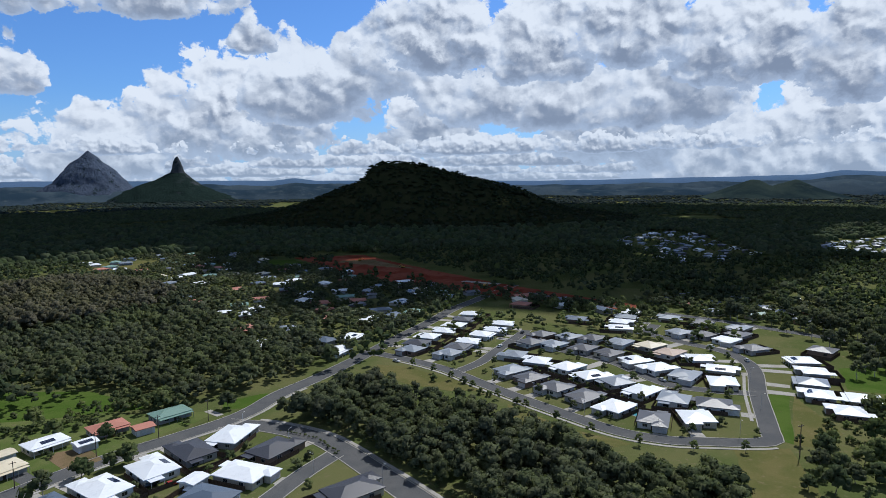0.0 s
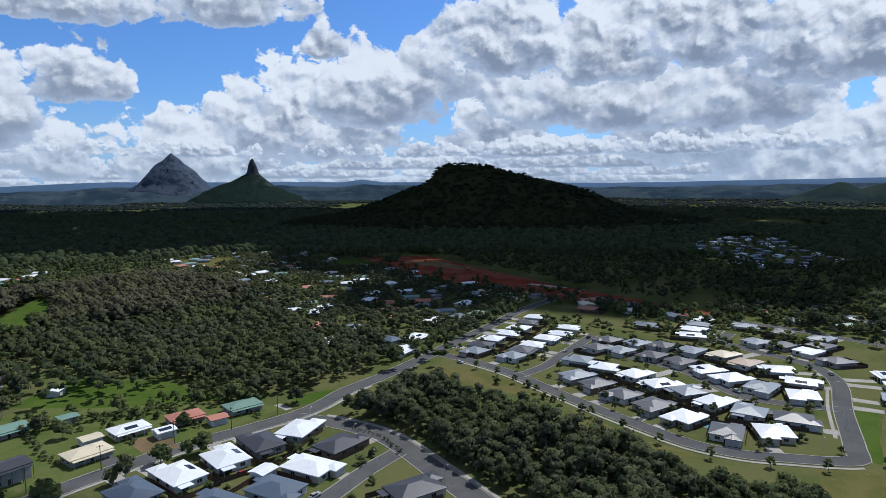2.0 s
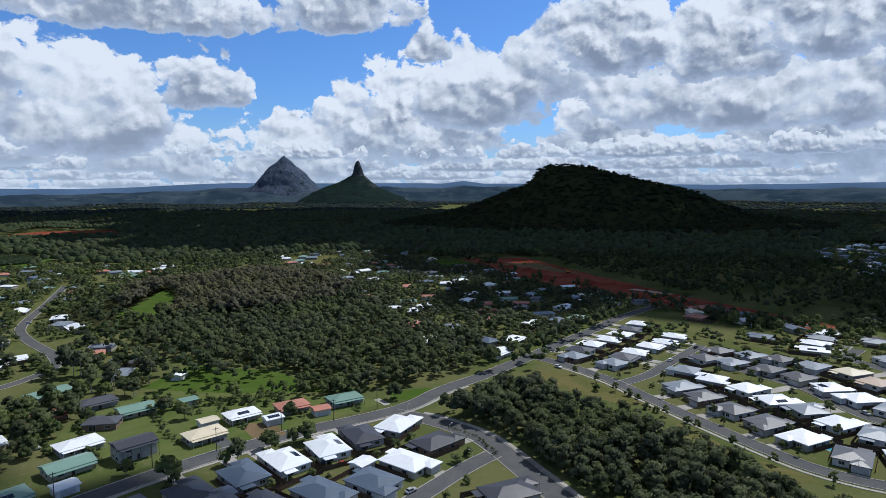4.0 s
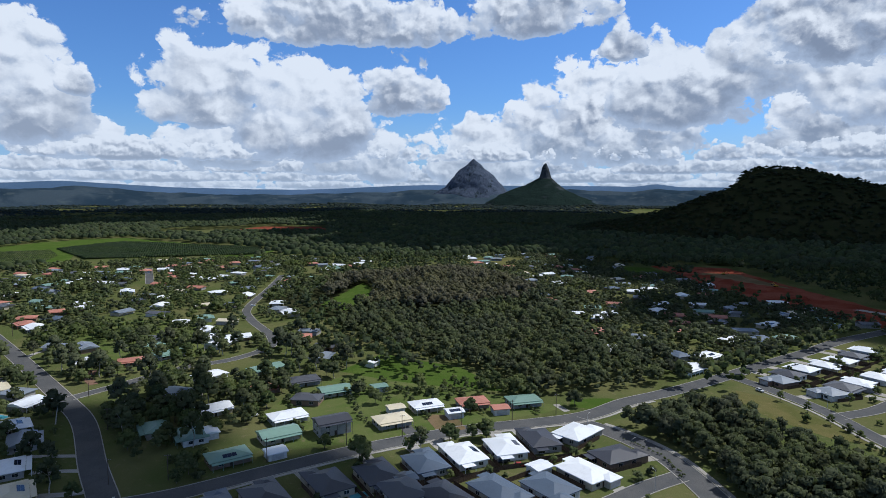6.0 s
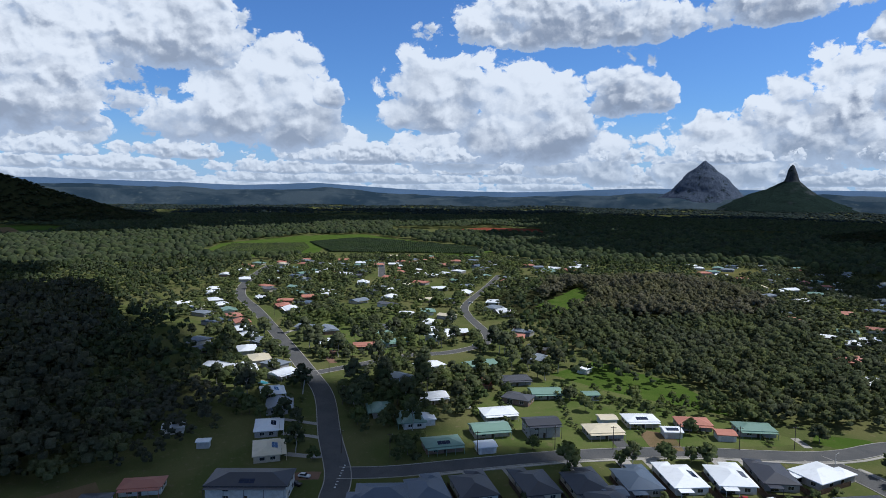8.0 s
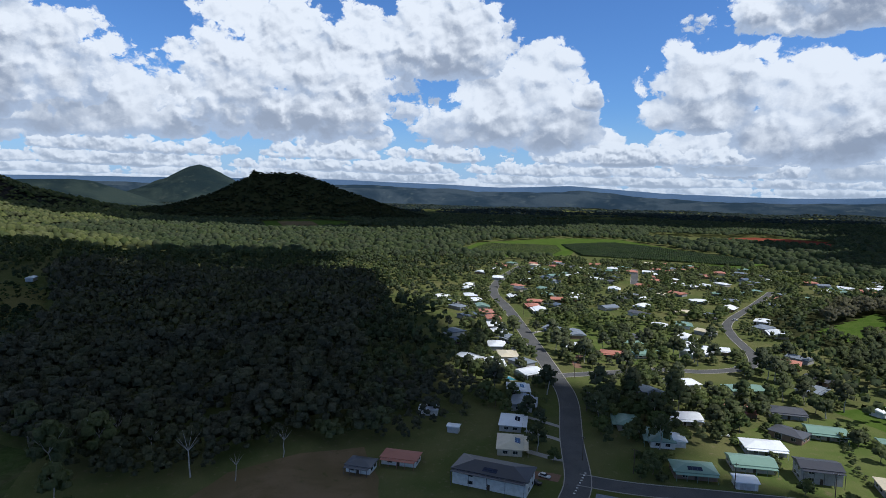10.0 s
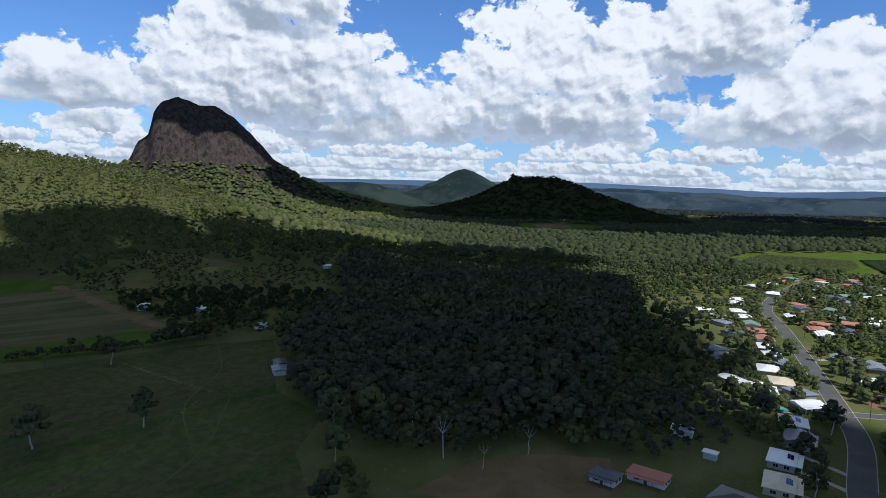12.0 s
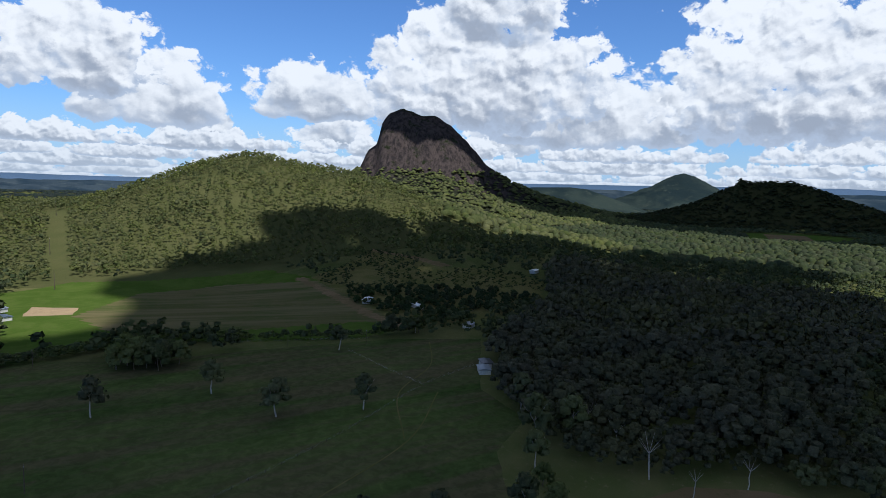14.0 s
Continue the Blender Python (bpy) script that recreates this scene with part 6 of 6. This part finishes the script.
def caravan(x, y, turn):
    ob = new("caravan")
    bm = bmesh.new()
    bmesh.ops.create_cube(bm, size=1.0)
    bmesh.ops.scale(bm, vec=(8.6, 2.5, 2.5), verts=bm.verts)
    bmesh.ops.translate(bm, vec=(0, 0, 1.85), verts=bm.verts)
    bmesh.ops.bevel(bm, geom=bm.edges[:], offset=0.2, segments=2, affect="EDGES")
    me = bpy.data.meshes.new("body")
    bm.to_mesh(me)
    bm.free()
    me.materials.append(PAINTS["white"])
    part("body", me, ob)
    for px in np.linspace(-3.2, 3.2, 6):
        for side in (-1, 1):
            part("window", Shape().box(px - 0.45, side * 1.26 - 0.015, 1.9, px + 0.45, side * 1.26 + 0.015, 2.6).mesh("window", GLASS_DARK), ob)
    for px in (-2.6, 2.8):
        for py in (-1.1, 1.1):
            part("wheel", Shape().tube((px, py - 0.14, 0.45), (px, py + 0.14, 0.45), 0.45, 0.45, 12).mesh("wheel", TYRE), ob)
    ob.matrix_basis = pose(x, y, 0.05, 0, 0, turn)
    tagged(ob, "white bus parked on the grass verge", "bus")


caravan(-306, 140.5, 10)


# ---- pools and yard things ----
def pool(x, y, turn):
    ob = new("swimming_pool")
    rim = Shape()
    for a, b, c, d in ((-4, -2.4, 4, -1.8), (-4, 1.8, 4, 2.4), (-4, -1.8, -3.4, 1.8), (3.4, -1.8, 4, 1.8)):
        rim.box(a, b, -0.2, c, d, 0.14)
    part("coping", rim.mesh("coping", CONCRETE), ob)
    part("water", Shape().box(-3.4, -1.8, -0.2, 3.4, 1.8, 0.08).mesh("water", WATER), ob, "clear turquoise water")
    ob.matrix_basis = pose(x, y, 0.02, 0, 0, turn)
    tagged(ob, "small turquoise swimming pool in a back yard", "pool", "swimming pools")


for x, y, turn in ((-127, 151, 60), (-306, 121, 15), (83, 259, 40)):
    pool(x, y, turn)

for x, y, roof in ((-421, -285, "W"), (-429, -242, "W"), (-398, -182, "L"), (-304, -129, "L"), (-316, -133, "G"), (-604, -205, "W"), (-243, -480, "L"), (-232, -452, "B")):
    ob = put_house(x, y, roof, 9.0 if x > -420 else 12.0, 6.0, "shed", "farm sheds", turn=(x * 7) % 90)
    ob.location.z = float(land(np.array(float(x)), np.array(float(y))))
put_house(-264, 66, "W", 8.0, 6.0, "shed", "garden sheds", turn=70)
put_house(-241, 71, "W", 4.5, 3.0, "shed", "garden sheds", turn=60, walls=3)
put_house(-214, 29, "G", 9.0, 7.0, "hip", "houses along the avenue", turn=60, walls=3)
put_house(-217, 44, "R", 13.0, 7.0, "hip", "houses along the avenue", turn=62)
put_house(-194, 72, "D", 26.0, 12.0, "hip", "houses along the avenue", 5.4, True, 53, walls=3)

# bare dead gums at the edge of the woods
for k, (x, y, scale) in enumerate(((-220, -29, 1.0), (-236, -44, 0.8), (-214, -14, 0.6), (-252, -58, 0.85), (-230, 2, 0.7), (-262, -76, 0.7))):
    ob = new("dead_tree", trunk_mesh(300 + k, 19.0, 0.34, PALE_BARK, 7))
    ob.matrix_basis = pose(x, y, 0, 0, 0, k * 70)
    ob.scale = (scale, scale, scale)
    tagged(ob, "bare pale dead gum at the wood's edge", "tree", "dead gums")

# garden hedges between the large lots, trees about them
for k, (ax, ay) in enumerate(((-178, 176), (-163, 199), (-147, 221), (-129, 238), (-108, 252))):
    hedge([(ax, ay), (ax - 18, ay + 14), (ax - 40, ay + 30)], 2.2, 230 + k, (1.4, 3.4), "hedge", "clipped and wild garden hedge between lots")
# trees near the paddock's foot
for k, (x, y) in enumerate(((-128, -102), (-136, -92), (-160, -66), (-172, -58), (-186, -52), (-150, -76), (-196, -60), (-206, -66))):
    put_tree("tall" if k % 2 else "round", k, x, y, 1.2, k * 73)
hedge([(-150, 258), (-172, 246), (-196, 228), (-215, 204)], 2.6, 240, (2.5, 6.0), "hedge", "tall garden hedge behind the lots")
hedge([(-66, 243), (-55, 238), (-46, 230), (-40, 221)], 1.6, 241, (1.0, 1.6), "hedge", "low clipped hedge along the street")
hedge([(-48, 251), (-33, 237), (-18, 216), (-6, 200), (8, 180)], 2.4, 242, (1.5, 4.0), "hedge", "wild shrubs along the footpath")
hedge([(27, 308), (38, 296), (48, 282), (60, 268)], 1.8, 243, (1.0, 1.7), "hedge", "low clipped hedge along the street")
plant([(-112, 262), (-125, 292), (-205, 262), (-240, 225), (-250, 150), (-205, 128), (-182, 150), (-160, 195)], 12.0, 251, ["bush", "round", "bush", "bush"], 70, 1.5, 9.0, lot=-0.05)


# ---- paddock fences ----
def wire_fence(points, label):
    """Split posts with three strands of wire between them."""
    line = smooth_line(points, 7.0)
    top = new("wire_fence")
    ground = [float(land(np.array(float(x)), np.array(float(y)))) for x, y in line]
    post = Shape().tube((0, 0, -0.3), (0, 0, 1.25), 0.09, 0.07, 6).mesh("post", POLE_WOOD)
    for (x, y), z in zip(line, ground):
        part("post", post, top, at=pose(x, y, z))
    for h in (0.4, 0.75, 1.1):
        s = Shape()
        for (ax, ay), az, (bx, by), bz in zip(line, ground, line[1:], ground[1:]):
            s.tube((ax, ay, az + h), (bx, by, bz + h), 0.012, 0.012, 3)
        part("wire", s.mesh("wire", GARAGE), top)
    tagged(top, label, "fence", "paddock fences")


wire_fence([(-90, -150), (-134, -147), (-195, -144), (-267, -146), (-324, -137)], "thin post and wire fence across the paddock")
wire_fence([(-267, -146), (-282, -180), (-300, -217)], "thin post and wire fence down the paddock")
wire_fence([(-179, -350), (-246, -318), (-290, -268), (-330, -222)], "thin post and wire fence along the hedgerow")


# ---- machines on the earthworks ----
DIGGER_PAINT = plain("digger_paint", (0.52, 0.30, 0.03), 0.45)


def excavator(x, y, turn):
    ob = new("excavator")
    for side in (-1.05, 1.05):
        track = Shape()
        for a, b in zip(range(12), range(1, 13)):
            p = [(1.9 * math.cos(2 * math.pi * k / 12) if abs(math.cos(2 * math.pi * k / 12)) < 0.9 else 2.1 * math.copysign(1, math.cos(2 * math.pi * k / 12)), 0.45 + 0.45 * math.sin(2 * math.pi * k / 12)) for k in (a, b)]
            track.add([(p[0][0], side - 0.28, p[0][1]), (p[1][0], side - 0.28, p[1][1]), (p[1][0], side + 0.28, p[1][1]), (p[0][0], side + 0.28, p[0][1]), (0, side - 0.28, 0.45), (0, side + 0.28, 0.45)],
                      [(3, 2, 1, 0), (0, 1, 4), (2, 3, 5)])
        part("track", track.mesh("track", TYRE), ob)
    part("body", Shape().box(-2.3, -1.3, 0.95, 1.2, 1.3, 1.9).box(-2.3, -1.2, 1.9, -0.6, 1.2, 2.3).mesh("body", DIGGER_PAINT), ob)
    cab = part("cab", Shape().box(-0.4, 0.25, 1.9, 1.15, 1.25, 2.95).mesh("cab", DIGGER_PAINT), ob)
    part("window", Shape().box(1.15, 0.35, 2.1, 1.17, 1.15, 2.85).box(-0.2, 1.25, 2.1, 1.0, 1.27, 2.85).mesh("window", GLASS_DARK), cab, "dark tinted glass")
    part("boom", Shape().tube((1.0, -0.3, 1.6), (3.4, -0.3, 4.2), 0.28, 0.24, 6).mesh("boom", DIGGER_PAINT), ob)
    arm = part("arm", Shape().tube((3.4, -0.3, 4.2), (5.3, -0.3, 2.0), 0.22, 0.16, 6).mesh("arm", DIGGER_PAINT), ob)
    part("bucket", Shape().box(4.9, -0.8, 1.2, 5.7, 0.2, 2.0).mesh("bucket", TYRE), arm)
    ob.matrix_basis = pose(x, y, 0.05, 0, 0, turn)
    tagged(ob, "yellow tracked excavator on bare red earth", "excavator", "earthmoving machines")


for x, y, turn in ((-108, 800, 30), (-48, 730, 140), (40, 590, 60)):
    excavator(x, y, turn)


def soil_mound(x, y, wide, tall, seed):
    """A rounded heap of dug soil."""
    verts, faces, sides = [(0, 0, tall)], [], 14
    for k, (r, h) in enumerate(((0.35, 0.85), (0.7, 0.4), (1.0, -0.05))):
        for i in range(sides):
            a = 2 * math.pi * i / sides
            w = 1 + 0.25 * noise.noise((math.cos(a) * 2 + seed, math.sin(a) * 2, k))
            verts.append((math.cos(a) * r * wide * w * 1.6, math.sin(a) * r * wide * w, tall * h))
    faces += [(0, 1 + i, 1 + (i + 1) % sides) for i in range(sides)]
    for k in range(2):
        for i in range(sides):
            p, q = 1 + k * sides + i, 1 + k * sides + (i + 1) % sides
            faces.append((p, p + sides, q + sides, q))
    ob = new("soil_mound", mesh_of("soil_mound", verts, faces, RED_SOIL, smooth=True))
    ob.matrix_basis = pose(x, y, 0, 0, 0, seed * 40)
    tagged(ob, "rounded mound of dug red soil", "soil mound", "soil mounds")


for k, (x, y) in enumerate(((-140, 800), (-96, 745), (-70, 690), (-20, 660), (10, 612), (70, 560), (96, 530), (-120, 770), (-45, 700))):
    soil_mound(x, y, 5 + k % 3 * 1.5, 1.8 + k % 2, k)
